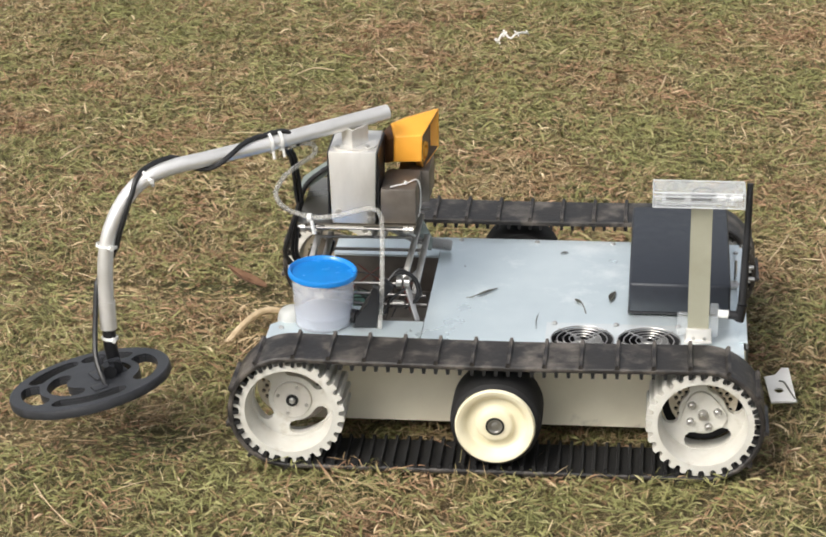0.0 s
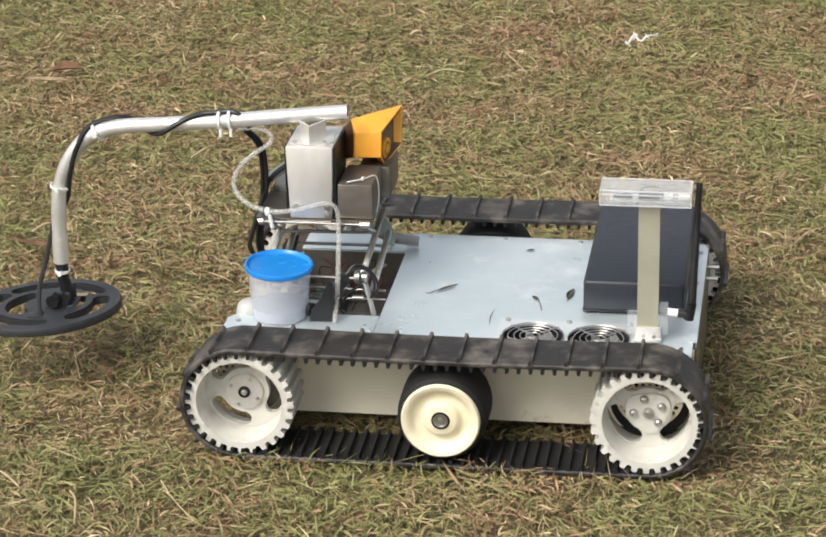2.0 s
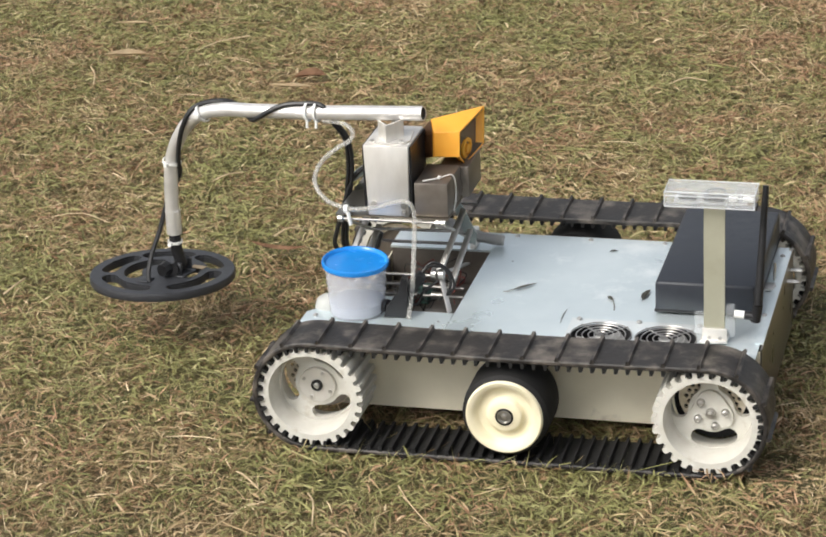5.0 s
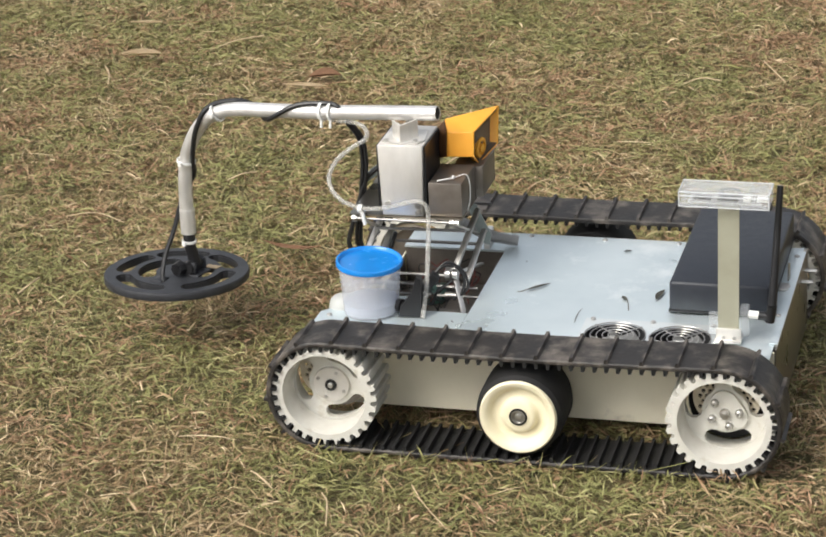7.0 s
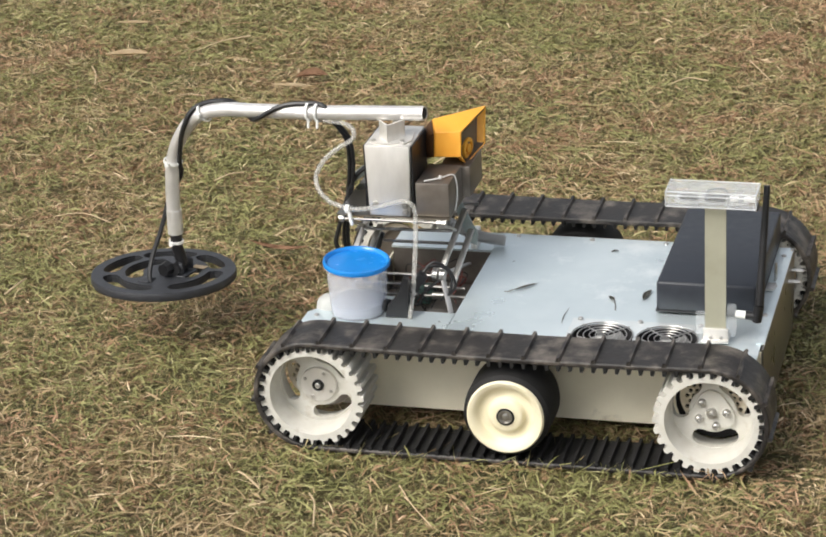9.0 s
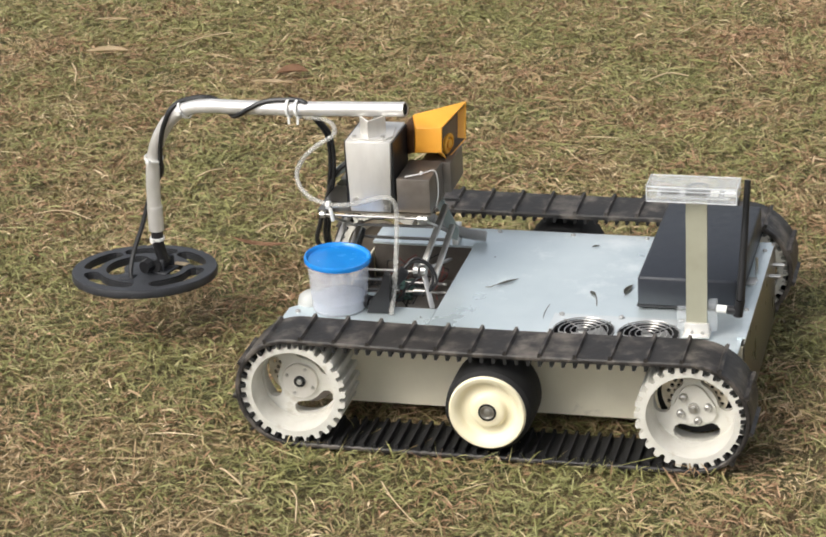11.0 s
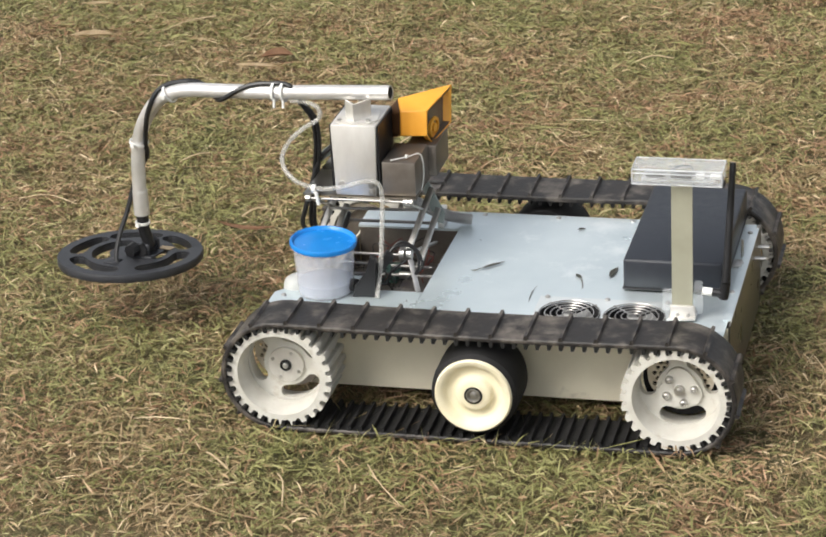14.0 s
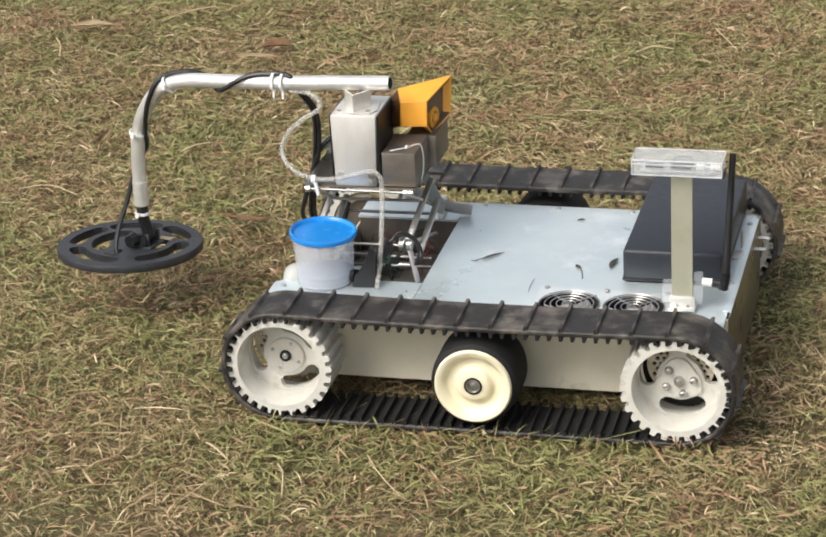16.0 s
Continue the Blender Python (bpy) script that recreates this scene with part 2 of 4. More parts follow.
def plate(bm, loops, h0, h1, m=None):
    """A flat plate from 2D loops (the outline, then its holes), from height h0 to h1."""
    from mathutils.geometry import tessellate_polygon

    m = m or Matrix()
    flat = [Vector((x, y, 0)) for lp in loops for x, y in lp]
    tris = tessellate_polygon([[Vector((x, y, 0)) for x, y in lp] for lp in loops])
    lo = [bm.verts.new(m @ Vector((p.x, p.y, h0))) for p in flat]
    hi = [bm.verts.new(m @ Vector((p.x, p.y, h1))) for p in flat]
    for a, b, c in tris:
        for vs in ((lo[a], lo[c], lo[b]), (hi[a], hi[b], hi[c])):
            if len(set(vs)) == 3 and bm.faces.get(vs) is None:
                bm.faces.new(vs)
    i = 0
    for lp in loops:
        n = len(lp)
        for k in range(n):
            j = (k + 1) % n
            bm.faces.new((lo[i + k], lo[i + j], hi[i + j], hi[i + k]))
        i += n
    return bm


def circle(r, n=40, cx=0.0, cy=0.0, back=False):
    pts = [(cx + r * math.cos(2 * math.pi * k / n), cy + r * math.sin(2 * math.pi * k / n)) for k in range(n)]
    return pts[::-1] if back else pts


def kidney(r0, r1, a0, a1, n=9):
    """A curved slot with round ends between two radii and two angles (degrees)."""
    rm, rw = (r0 + r1) / 2, (r1 - r0) / 2
    pts = [(r1 * math.cos(radians(a0 + (a1 - a0) * k / n)), r1 * math.sin(radians(a0 + (a1 - a0) * k / n))) for k in range(n + 1)]
    for k in range(1, 5):
        t = radians(a1) + math.pi * k / 5
        pts.append((rm * math.cos(radians(a1)) + rw * math.cos(t), rm * math.sin(radians(a1)) + rw * math.sin(t)))
    pts += [(r0 * math.cos(radians(a1 - (a1 - a0) * k / n)), r0 * math.sin(radians(a1 - (a1 - a0) * k / n))) for k in range(n + 1)]
    for k in range(1, 5):
        t = radians(a0) + math.pi + math.pi * k / 5
        pts.append((rm * math.cos(radians(a0)) + rw * math.cos(t), rm * math.sin(radians(a0)) + rw * math.sin(t)))
    return pts


TO_NEAR = pose(0, 0, 0, 90, 0, 0)  # lays a turned shape's axis along -y


def thing(name, label, category, group="", m=None):
    e = new(name)
    e.empty_display_size = 0.05
    if m is not None:
        e.matrix_basis = m
    return tagged(e, label, category, group)


# ---- ground ----
def ground():
    bm = bmesh.new()
    bmesh.ops.create_grid(bm, x_segments=2, y_segments=2, size=600)
    ob = part("ground", bm, "soil", smooth=False, kind="structure")
    tagged(ob, "dry patchy mown lawn with thatch and bare soil", "lawn")
    ob.location.z = -0.004


def grass(x0, x1, y0, y1, count, tall, seed, thin):
    """Blades of short mown grass, curled and matted over one another, as one mesh."""
    r = np.random.default_rng(seed)
    n = count
    px, py = r.uniform(x0, x1, n), r.uniform(y0, y1, n)
    # the sward thins out towards its edges and grows in small tussocks
    inside = np.minimum(np.minimum(px - x0, x1 - px), np.minimum(py - y0, y1 - py)) / thin
    clump = np.sin(px * 21 + 2 * np.sin(py * 17)) * np.sin(py * 19 + 1.7 * np.sin(px * 16)) + 0.6 * np.sin(px * 47 + 2 * np.sin(py * 41)) * np.sin(py * 43 + 2 * np.sin(px * 37))
    keep = r.random(n) < np.clip(inside, 0, 1) * (0.86 + 0.14 * clump)
    px, py, clump = px[keep], py[keep], clump[keep]
    n = len(px)
    kind = r.random(n)
    upright, stem = kind < 0.24, kind > 0.94
    yaw = r.uniform(0, 2 * np.pi, n) + 0.8 * clump
    length = tall * (0.55 + 1.0 * r.random(n) ** 1.6) * np.where(stem, 2.6, np.where(upright, 0.85, 0.9))
    wide = np.where(stem, r.uniform(0.0004, 0.0007, n), 0.00045 + 0.0011 * r.random(n) ** 2)
    # how far each third of the blade leans from upright: out of the mat, over, and down again
    lean = np.where(upright, np.clip(r.normal(0.85, 0.25, n), 0.2, 1.3), np.where(stem, r.normal(1.50, 0.06, n), np.clip(r.normal(1.22, 0.22, n), 0.5, 1.6)))
    droop = np.where(stem, r.normal(0.03, 0.05, n), np.abs(r.normal(0.28, 0.18, n)))
    curl = np.where(stem, r.normal(0, 0.08, n), r.normal(0, 0.13, n))
    z = r.uniform(0.0, 0.012, n) * (1 + 0.5 * clump) + np.where(stem, 0.006, 0)
    z = np.where(upright, 0.0, z)
    # the tracks have pressed the grass down along their way
    pressed = (px > -0.10) & (px < 1.22) & (((py > -0.05) & (py < 0.05)) | ((py > 0.51) & (py < 0.61)))
    length, lean, droop, z = np.where(pressed, length * 0.6, length), np.where(pressed, 1.54, lean), np.where(pressed, 0.02, droop), np.where(pressed, 0.001, z)
    co = np.empty((n, 7, 3), np.float32)
    x, y = px.copy(), py.copy()
    for k, w in enumerate((0.7, 1.0, 0.75, 0.0)):
        sx, sy = -np.sin(yaw) * wide * w, np.cos(yaw) * wide * w
        # a little twist keeps the blades from all lying flat to the sky
        sz = wide * w * np.sin(px * 9173 + k * 0.9)
        if k < 3:
            co[:, 2 * k] = np.stack([x - sx, y - sy, z - sz], 1)
            co[:, 2 * k + 1] = np.stack([x + sx, y + sy, z + sz], 1)
        else:
            co[:, 6] = np.stack([x, y, z], 1)
        x, y = x + np.cos(yaw) * np.sin(lean) * length / 3, y + np.sin(yaw) * np.sin(lean) * length / 3
        z = np.maximum(z + np.cos(lean) * length / 3, 0.0005)
        yaw, lean = yaw + curl, np.minimum(lean + droop, 2.2)
    me = bpy.data.meshes.new("grass")
    me.vertices.add(7 * n)
    me.vertices.foreach_set("co", co.ravel())
    k = 7 * np.arange(n)[:, None]
    loops = np.concatenate([k + [0, 1, 3, 2], k + [2, 3, 5, 4], k + [4, 5, 6]], 1).ravel().astype(np.int32)
    me.loops.add(11 * n)
    me.loops.foreach_set("vertex_index", loops)
    me.polygons.add(3 * n)
    starts = (11 * np.arange(n)[:, None] + [0, 4, 8]).ravel().astype(np.int32)
    me.polygons.foreach_set("loop_start", starts)
    me.update(calc_edges=True)
    me.materials.append(M["blades"])
    ob = new("grass", me)
    return tagged(ob, "short dry lawn grass, straw and faded green", "grass", kind="stuff")


ground()
grass(-1.9, 1.7, -0.55, 2.9, 450000, 0.027, 3, 0.25)
grass(-6.0, 6.0, -4.0, 7.5, 90000, 0.04, 4, 2.5)

# ---- the tracked machine: x to its rear, y to its far side, z up, origin under its front near hub ----
HUB_Z, WHEEL_R, BASE = 0.095, 0.0825, 0.600
BELT_IN, BELT_T = 0.0815, 0.0075
MID_X, MID_Z = 0.302, 0.089
Y_MID = 0.28
DECK = 0.162
robot = thing("tracked_robot", "homemade silver tracked robot with a metal detector arm, on the lawn", "robot")


def side(y, far):
    """Mirrors a near-side y to the far side."""
    return 2 * Y_MID - y if far else y


def flip(far):
    return Matrix.Translation((0, 2 * Y_MID, 0)) @ Matrix.Diagonal((1, -1, 1, 1)) if far else Matrix()


def axle_frame(far):
    """Lays the turned shapes' z axis outward from the machine."""
    return pose(0, 0, 0, -90, 0, 0) if far else pose(0, 0, 0, 90, 0, 0)


def sprocket(bm, f, radius, h0, h1):
    """A round plate drilled all over with small holes."""
    holes, pitch = [], 0.0098
    for i in range(-6, 7):
        for j in range(-6, 7):
            px, py = pitch * (i + 0.5 * (j % 2)), pitch * 0.866 * j
            if math.hypot(px, py) < radius - 0.006:
                holes.append(circle(0.0034, 8, px, py, True))
    return plate(bm, [circle(radius, 40)] + holes, h0, h1, f)


def drive_wheel(x, far, rear):
    """A toothed nylon wheel with a dished web, three kidney openings and a hub plate. Heights are measured outward from y = 0."""
    f = axle_frame(far)
    out = 0.040
    bm = bmesh.new()
    teeth, pts = 28, []
    for k in range(teeth):
        a = 2 * math.pi * k / teeth
        w = 2 * math.pi / teeth
        for r, da in ((WHEEL_R - 0.008, -0.22), (WHEEL_R - 0.001, -0.17), (WHEEL_R, 0.0), (WHEEL_R - 0.001, 0.17), (WHEEL_R - 0.008, 0.22), (WHEEL_R - 0.0095, 0.5)):
            pts.append((r * math.cos(a + w * da * 1.35), r * math.sin(a + w * da * 1.35)) if da != 0.5 else (r * math.cos(a + w * 0.5), r * math.sin(a + w * 0.5)))
    plate(bm, [pts, circle(0.0650, 48, back=True)], -0.043, out, f)
    wheel = part("wheel", bm, "white", robot, "toothed white nylon drive wheel")
    wheel.location = (x, side(0.0, far), HUB_Z)
    bm = bmesh.new()
    off, wide = (35, 28) if rear else (-63, 29)
    holes = [kidney(0.0345 if rear else 0.0360, 0.0600 if rear else 0.0580, off + 120 * k - wide, off + 120 * k + wide)[::-1] for k in range(3)]
    plate(bm, [circle(0.0655, 48)] + holes, -0.014 if rear else -0.018, -0.004 if rear else -0.006, f)
    part("web", bm, "white", wheel)
    bm = bmesh.new()
    lathe(bm, [(0.0651, out - 0.0005), (0.0640, out - 0.004), (0.0615, 0.002), (0.0606, -0.0030), (0.0650, -0.0055)], f, 48)
    part("dish", bm, "white", wheel)
    if rear:
        bm = bmesh.new()
        plate(bm, [[((0.0310 + 0.0035 * math.cos(3 * (t - radians(off + 60)))) * math.cos(t), (0.0310 + 0.0035 * math.cos(3 * (t - radians(off + 60)))) * math.sin(t)) for t in (2 * math.pi * k / 48 for k in range(48))]], -0.006, 0.0025, f)
        part("hub_boss", bm, "white", wheel)
        for turn in (5, 133, 208, 287):
            a = radians(turn)
            bm = bmesh.new()
            lathe(bm, [(0.0062, 0.002), (0.0062, 0.006), (0.0056, 0.0085), (0.0040, 0.0102), (0.0024, 0.0104), (0.0020, 0.0085), (0, 0.0085)], f @ Matrix.Translation((0.0215 * math.cos(a), 0.0215 * math.sin(a), 0)), 14)
            part("bolt", bm, "steel", wheel, "bright steel cap bolt", angle=50)
        bm = bmesh.new()
        rod(bm, f @ Vector((0, 0, 0)), f @ Vector((0, 0, 0.010)), 0.0075, 14)
        rod(bm, f @ Vector((0, 0, 0.010)), f @ Vector((0, 0, 0.014)), 0.004, 10)
        part("axle_nut", bm, "steel", wheel)
        bm = bmesh.new()
        sprocket(bm, f, 0.050, -0.021, -0.016)
        guard = part("chain_sprocket", bm, "sprocket", robot, "pale drilled sprocket seen behind the wheel")
        guard.location = (x, side(0.0, far), HUB_Z + 0.016)
        # black disc added behind the web; makes its openings look dark
        bm = bmesh.new()
        lathe(bm, [(0.060, -0.040), (0.060, -0.038), (0.010, -0.038)], f, 30)
        part("dark_backing", bm, "tyre", wheel)
    else:
        bm = bmesh.new()
        lathe(bm, [(0.028, -0.006), (0.028, -0.001), (0.0275, 0.0), (0, 0.0)], f, 40)
        part("hub_plate", bm, "silver", wheel, "round brushed metal hub plate")
        for k in range(4):
            a = radians(65 + 90 * k)
            p = Vector((0.022 * math.cos(a), 0.022 * math.sin(a), 0))
            bm = bmesh.new()
            rod(bm, f @ (p - Vector((0, 0, 0.001))), f @ (p + Vector((0, 0, 0.002))), 0.0026, 8)
            part("screw", bm, "steel", wheel)
        bm = bmesh.new()
        lathe(bm, [(0.0090, 0.0), (0.0090, 0.003), (0.0068, 0.003), (0.0064, 0.0006), (0.0045, 0.0006)], f, 20)
        part("axle_end", bm, "tyre", wheel, "dark axle ring")
        bm = bmesh.new()
        lathe(bm, [(0.0046, 0.0004), (0.0044, 0.0042), (0.0030, 0.0050), (0, 0.0050)], f, 16)
        part("axle_tip", bm, "steel", wheel)
        # brown disc added behind the web to darken its openings
        bm = bmesh.new()
        lathe(bm, [(0.050, -0.040), (0.050, -0.034), (0.02, -0.034)], f, 30)
        part("dark_backing", bm, "brown_metal", wheel)
        bm = bmesh.new()
        sprocket(bm, f, 0.044, -0.030, -0.026)
        guard = part("chain_sprocket", bm, "sprocket", robot, "pale drilled sprocket seen behind the wheel")
        guard.location = (x - 0.012, side(0.0, far), HUB_Z + 0.010)
    return wheel


def road_wheel(far):
    """The cream middle wheel with its black tyre."""
    f = axle_frame(far)
    bm = bmesh.new()
    lathe(bm, [(0.056, 0.050), (0.0595, 0.052), (0.0645, 0.046), (0.0665, 0.030), (0.0668, 0.0), (0.0665, -0.025), (0.063, -0.038), (0.05, -0.038)], f, 48)
    wheel = part("wheel", bm, "tyre", robot, "middle wheel with a wide black rubber tyre")
    wheel.location = (MID_X, side(0.0, far), MID_Z)
    bm = bmesh.new()
    lathe(bm, [(0.0585, 0.050), (0.0580, 0.0545), (0.0560, 0.0565), (0.0525, 0.0560), (0.0480, 0.0535), (0.0440, 0.0490), (0.0420, 0.0440), (0.0400, 0.0425),
               (0.0300, 0.0420), (0.0280, 0.0435), (0.0262, 0.0490), (0.0245, 0.0510), (0.0200, 0.0520), (0.0135, 0.0525), (0.0125, 0.0500)], f, 56)
    part("rim", bm, "cream", wheel, "dished cream plastic rim", angle=50)
    bm = bmesh.new()
    lathe(bm, [(0.0138, 0.0495), (0.0136, 0.0538), (0.0112, 0.0538), (0.0108, 0.0515), (0.0094, 0.0515)], f, 28)
    part("seal_ring", bm, "tyre", wheel, "black bearing seal")
    bm = bmesh.new()
    lathe(bm, [(0.0112, 0.0516), (0.0108, 0.0545), (0.0092, 0.0545), (0.0088, 0.0522), (0.0066, 0.0522), (0.0064, 0.0505), (0.0050, 0.0505), (0.0048, 0.0535), (0.0030, 0.0540), (0, 0.0540)], f, 28)
    part("bearing", bm, "steel", wheel, "dark-centred steel bearing")
    return wheel


# the belt's loop in the plane of the side: straight above, round the drive wheels, straight below
STRAIGHT = BASE
LOOP = 2 * STRAIGHT + 2 * math.pi * BELT_IN


def on_belt(s):
    """Point and outward direction (x, z) on the belt's inner face, s metres along it from the rear top towards the front."""
    s = s % LOOP
    arc = math.pi * BELT_IN
    if s < STRAIGHT:
        return BASE - s, HUB_Z + BELT_IN - 0.0035 * math.sin(math.pi * s / STRAIGHT), 90.0
    s -= STRAIGHT
    if s < arc:
        a = 90 + math.degrees(s / BELT_IN)
        return BELT_IN * math.cos(radians(a)), HUB_Z + BELT_IN * math.sin(radians(a)), a
    s -= arc
    if s < STRAIGHT:
        return s, HUB_Z - BELT_IN, 270.0
    s -= STRAIGHT
    a = 270 + math.degrees(s / BELT_IN)
    return BASE + BELT_IN * math.cos(radians(a)), HUB_Z + BELT_IN * math.sin(radians(a)), a


def on_loop(s):
    x, z, a = on_belt(s)
    return Matrix.Translation((x, 0, z)) @ pose(0, 0, 0, 0, 90 - a, 0)


N_CLEAT = 33
N_TOOTH = 99
Y_IN, Y_OUT = 0.045, -0.046


def belt(far):
    bm = bmesh.new()
    rows = []
    n = 240
    for i in range(n):
        m = on_loop(LOOP * i / n)
        prof = [(Y_OUT + 0.0015, 0), (Y_OUT, 0.002), (Y_OUT, BELT_T - 0.002), (Y_OUT + 0.002, BELT_T), (Y_IN - 0.002, BELT_T), (Y_IN, BELT_T - 0.002), (Y_IN, 0)]
        rows.append([bm.verts.new(m @ Vector((0, side(y, far), h))) for y, h in prof])
    for a, b in zip(rows, rows[1:] + rows[:1]):
        for k in range(7):
            bm.faces.new((a[k], a[(k + 1) % 7], b[(k + 1) % 7], b[k]))
    bm.faces.ensure_lookup_table()
    # inner face gets the darker rubber, painting in the shade under the machine
    for i, f in enumerate(bm.faces):
        f.material_index = 1 if i % 7 == 6 else 0
    ob = part("track_belt", bm, "rubber", robot, "black rubber track belt dusted with soil")
    ob.data.materials.append(M["tyre"])
    return ob


def belt_pieces(far):
    """The cleats outside and the teeth inside the belt, each a rigid piece that runs round the loop."""
    out = []
    bm = bmesh.new()
    y0, y1 = sorted((side(Y_OUT + 0.0005, far), side(Y_IN - 0.0005, far)))
    for v in box(bm, -0.0036, 0.0036, y0, y1, BELT_T - 0.001, BELT_T + 0.0055).verts:
        if v.co.z > BELT_T:
            v.co.x *= 0.6
    cleat = part("cleat", bm, "rubber", robot)
    bm = bmesh.new()
    ya = side(Y_OUT + 0.001, far)
    y0, y1 = sorted((ya, side(Y_IN - 0.002, far)))
    for v in box(bm, -0.0030, 0.0030, y0, y1, -0.0080, 0.001).verts:
        if v.co.z < 0:
            v.co.x *= 0.7
    tooth = part("tooth", bm, "tyre", robot)
    for first, count in ((cleat, N_CLEAT), (tooth, N_TOOTH)):
        for k in range(count):
            ob = first if k == 0 else first.copy()
            if k:
                scene.collection.objects.link(ob)
            out.append((ob, (k + 0.5) * LOOP / count - 0.0145))
    return out


wheels, pieces = [], []
for far in (False, True):
    wheels += [(drive_wheel(0.0, far, False), 0.0825), (drive_wheel(BASE, far, True), 0.0825), (road_wheel(far), 0.066)]
    belt(far)
    pieces += belt_pieces(far)


# body
Y0, Y1 = 0.078, 0.482
XF, XR = -0.048, 0.664
YD = 0.047
FLOOR_Z = 0.03


def body():
    bm = bmesh.new()
    box(bm, XF + 0.02, XR - 0.003, Y0, Y0 + 0.003, FLOOR_Z, DECK - 0.003)
    part("side_panel", bm, "panel", robot, "dull cream-grey metal side panel", smooth=False)
    bm = bmesh.new()
    box(bm, 0.012, XR - 0.003, Y1 - 0.003, Y1, FLOOR_Z, DECK - 0.003)
    part("side_panel", bm, "panel", robot, smooth=False)
    bm = bmesh.new()
    box(bm, XR - 0.003, XR, Y0 + 0.001, Y1 - 0.001, FLOOR_Z, DECK + 0.001)
    part("rear_panel", bm, "rear_metal", robot, "galvanised rear panel", smooth=False)
    bm = bmesh.new()
    box(bm, 0.006, 0.009, Y0 + 0.004, Y1 - 0.004, FLOOR_Z, 0.140)
    part("front_panel", bm, "panel", robot, smooth=False)
    bm = bmesh.new()
    box(bm, 0.0095, XR - 0.004, Y0 + 0.004, Y1 - 0.004, FLOOR_Z, FLOOR_Z + 0.003)
    part("floor_pan", bm, "brown_metal", robot, smooth=False)
    # the deck sheet with its front opening
    bm = bmesh.new()
    ox0, ox1, oy0, oy1 = -0.012, 0.182, 0.147, 0.405
    outline = [(0.182, YD), (XR - 0.006, YD), (XR - 0.006, Y1), (0.182, Y1)]
    plate(bm, [outline] + [circle(0.0472, 44, x, 0.0905, True) for x in (0.421, 0.519)], DECK - 0.003, DECK)
    part("deck_sheet", bm, "zinc", robot, "pale galvanised deck sheet", smooth=False)
    bm = bmesh.new()
    plate(bm, [[(XF, YD + 0.02), (XF + 0.016, YD), (0.181, YD), (0.181, oy0), (0.088, oy0), (0.088, 0.198), (-0.012, 0.198), (-0.014, 0.160), (XF, 0.120)]], DECK - 0.004, DECK - 0.0005)
    part("front_shelf", bm, "zinc", robot, "pale sheet shelf under the tub", smooth=False)
    bm = bmesh.new()
    plate(bm, [[(0.012, oy1), (0.181, oy1), (0.181, Y1), (0.012, Y1)]], DECK - 0.004, DECK - 0.0005)
    part("far_strip", bm, "zinc", robot, smooth=False)
    # fan plate on the deck, near side
    bm = bmesh.new()
    holes = [circle(0.0468, 44, x, 0.0905, True) for x in (0.421, 0.519)]
    plate(bm, [[(0.366, YD + 0.0005), (0.598, YD + 0.0005), (0.598, 0.152), (0.366, 0.152)]] + holes, DECK + 0.0005, DECK + 0.0022)
    part("fan_plate", bm, "bright_sheet", robot, "bright bare plate round the fans", smooth=False)
    bm = bmesh.new()
    box(bm, XR - 0.013, XR - 0.0005, Y0 + 0.02, Y1 - 0.02, DECK + 0.0005, DECK + 0.003)
    part("rear_flange", bm, "zinc", robot, smooth=False)
    for x in (0.212, 0.335, 0.457, 0.575):
        screw((x, 0.471, DECK))
    for y in (0.438, 0.314, 0.2):
        screw((XR - 0.012, y, DECK + 0.003))
    screw((-0.030, 0.108, DECK))
    for x, y in ((0.378, 0.146), (0.470, 0.146), (0.562, 0.146)):
        screw((x, y, DECK + 0.0035))
    for y in (0.447, 0.40):
        bm = bmesh.new()
        rod(bm, (XR, y, 0.138), (XR + 0.018, y, 0.138), 0.0035, 8)
        part("stud", bm, "steel", robot)
    bm = bmesh.new()
    box(bm, XR - 0.03, XR - 0.010, 0.30, 0.325, DECK + 0.0005, DECK + 0.005, 0.001)
    rod(bm, (XR - 0.014, 0.345, DECK), (XR - 0.014, 0.345, DECK + 0.030), 0.0022, 8)
    part("latch", bm, "steel", robot)


def screw(p):
    bm = bmesh.new()
    lathe(bm, [(0.0042, 0), (0.0040, 0.0016), (0.0025, 0.0028), (0, 0.0030)], Matrix.Translation(p), 10)
    return part("screw", bm, "steel", robot)


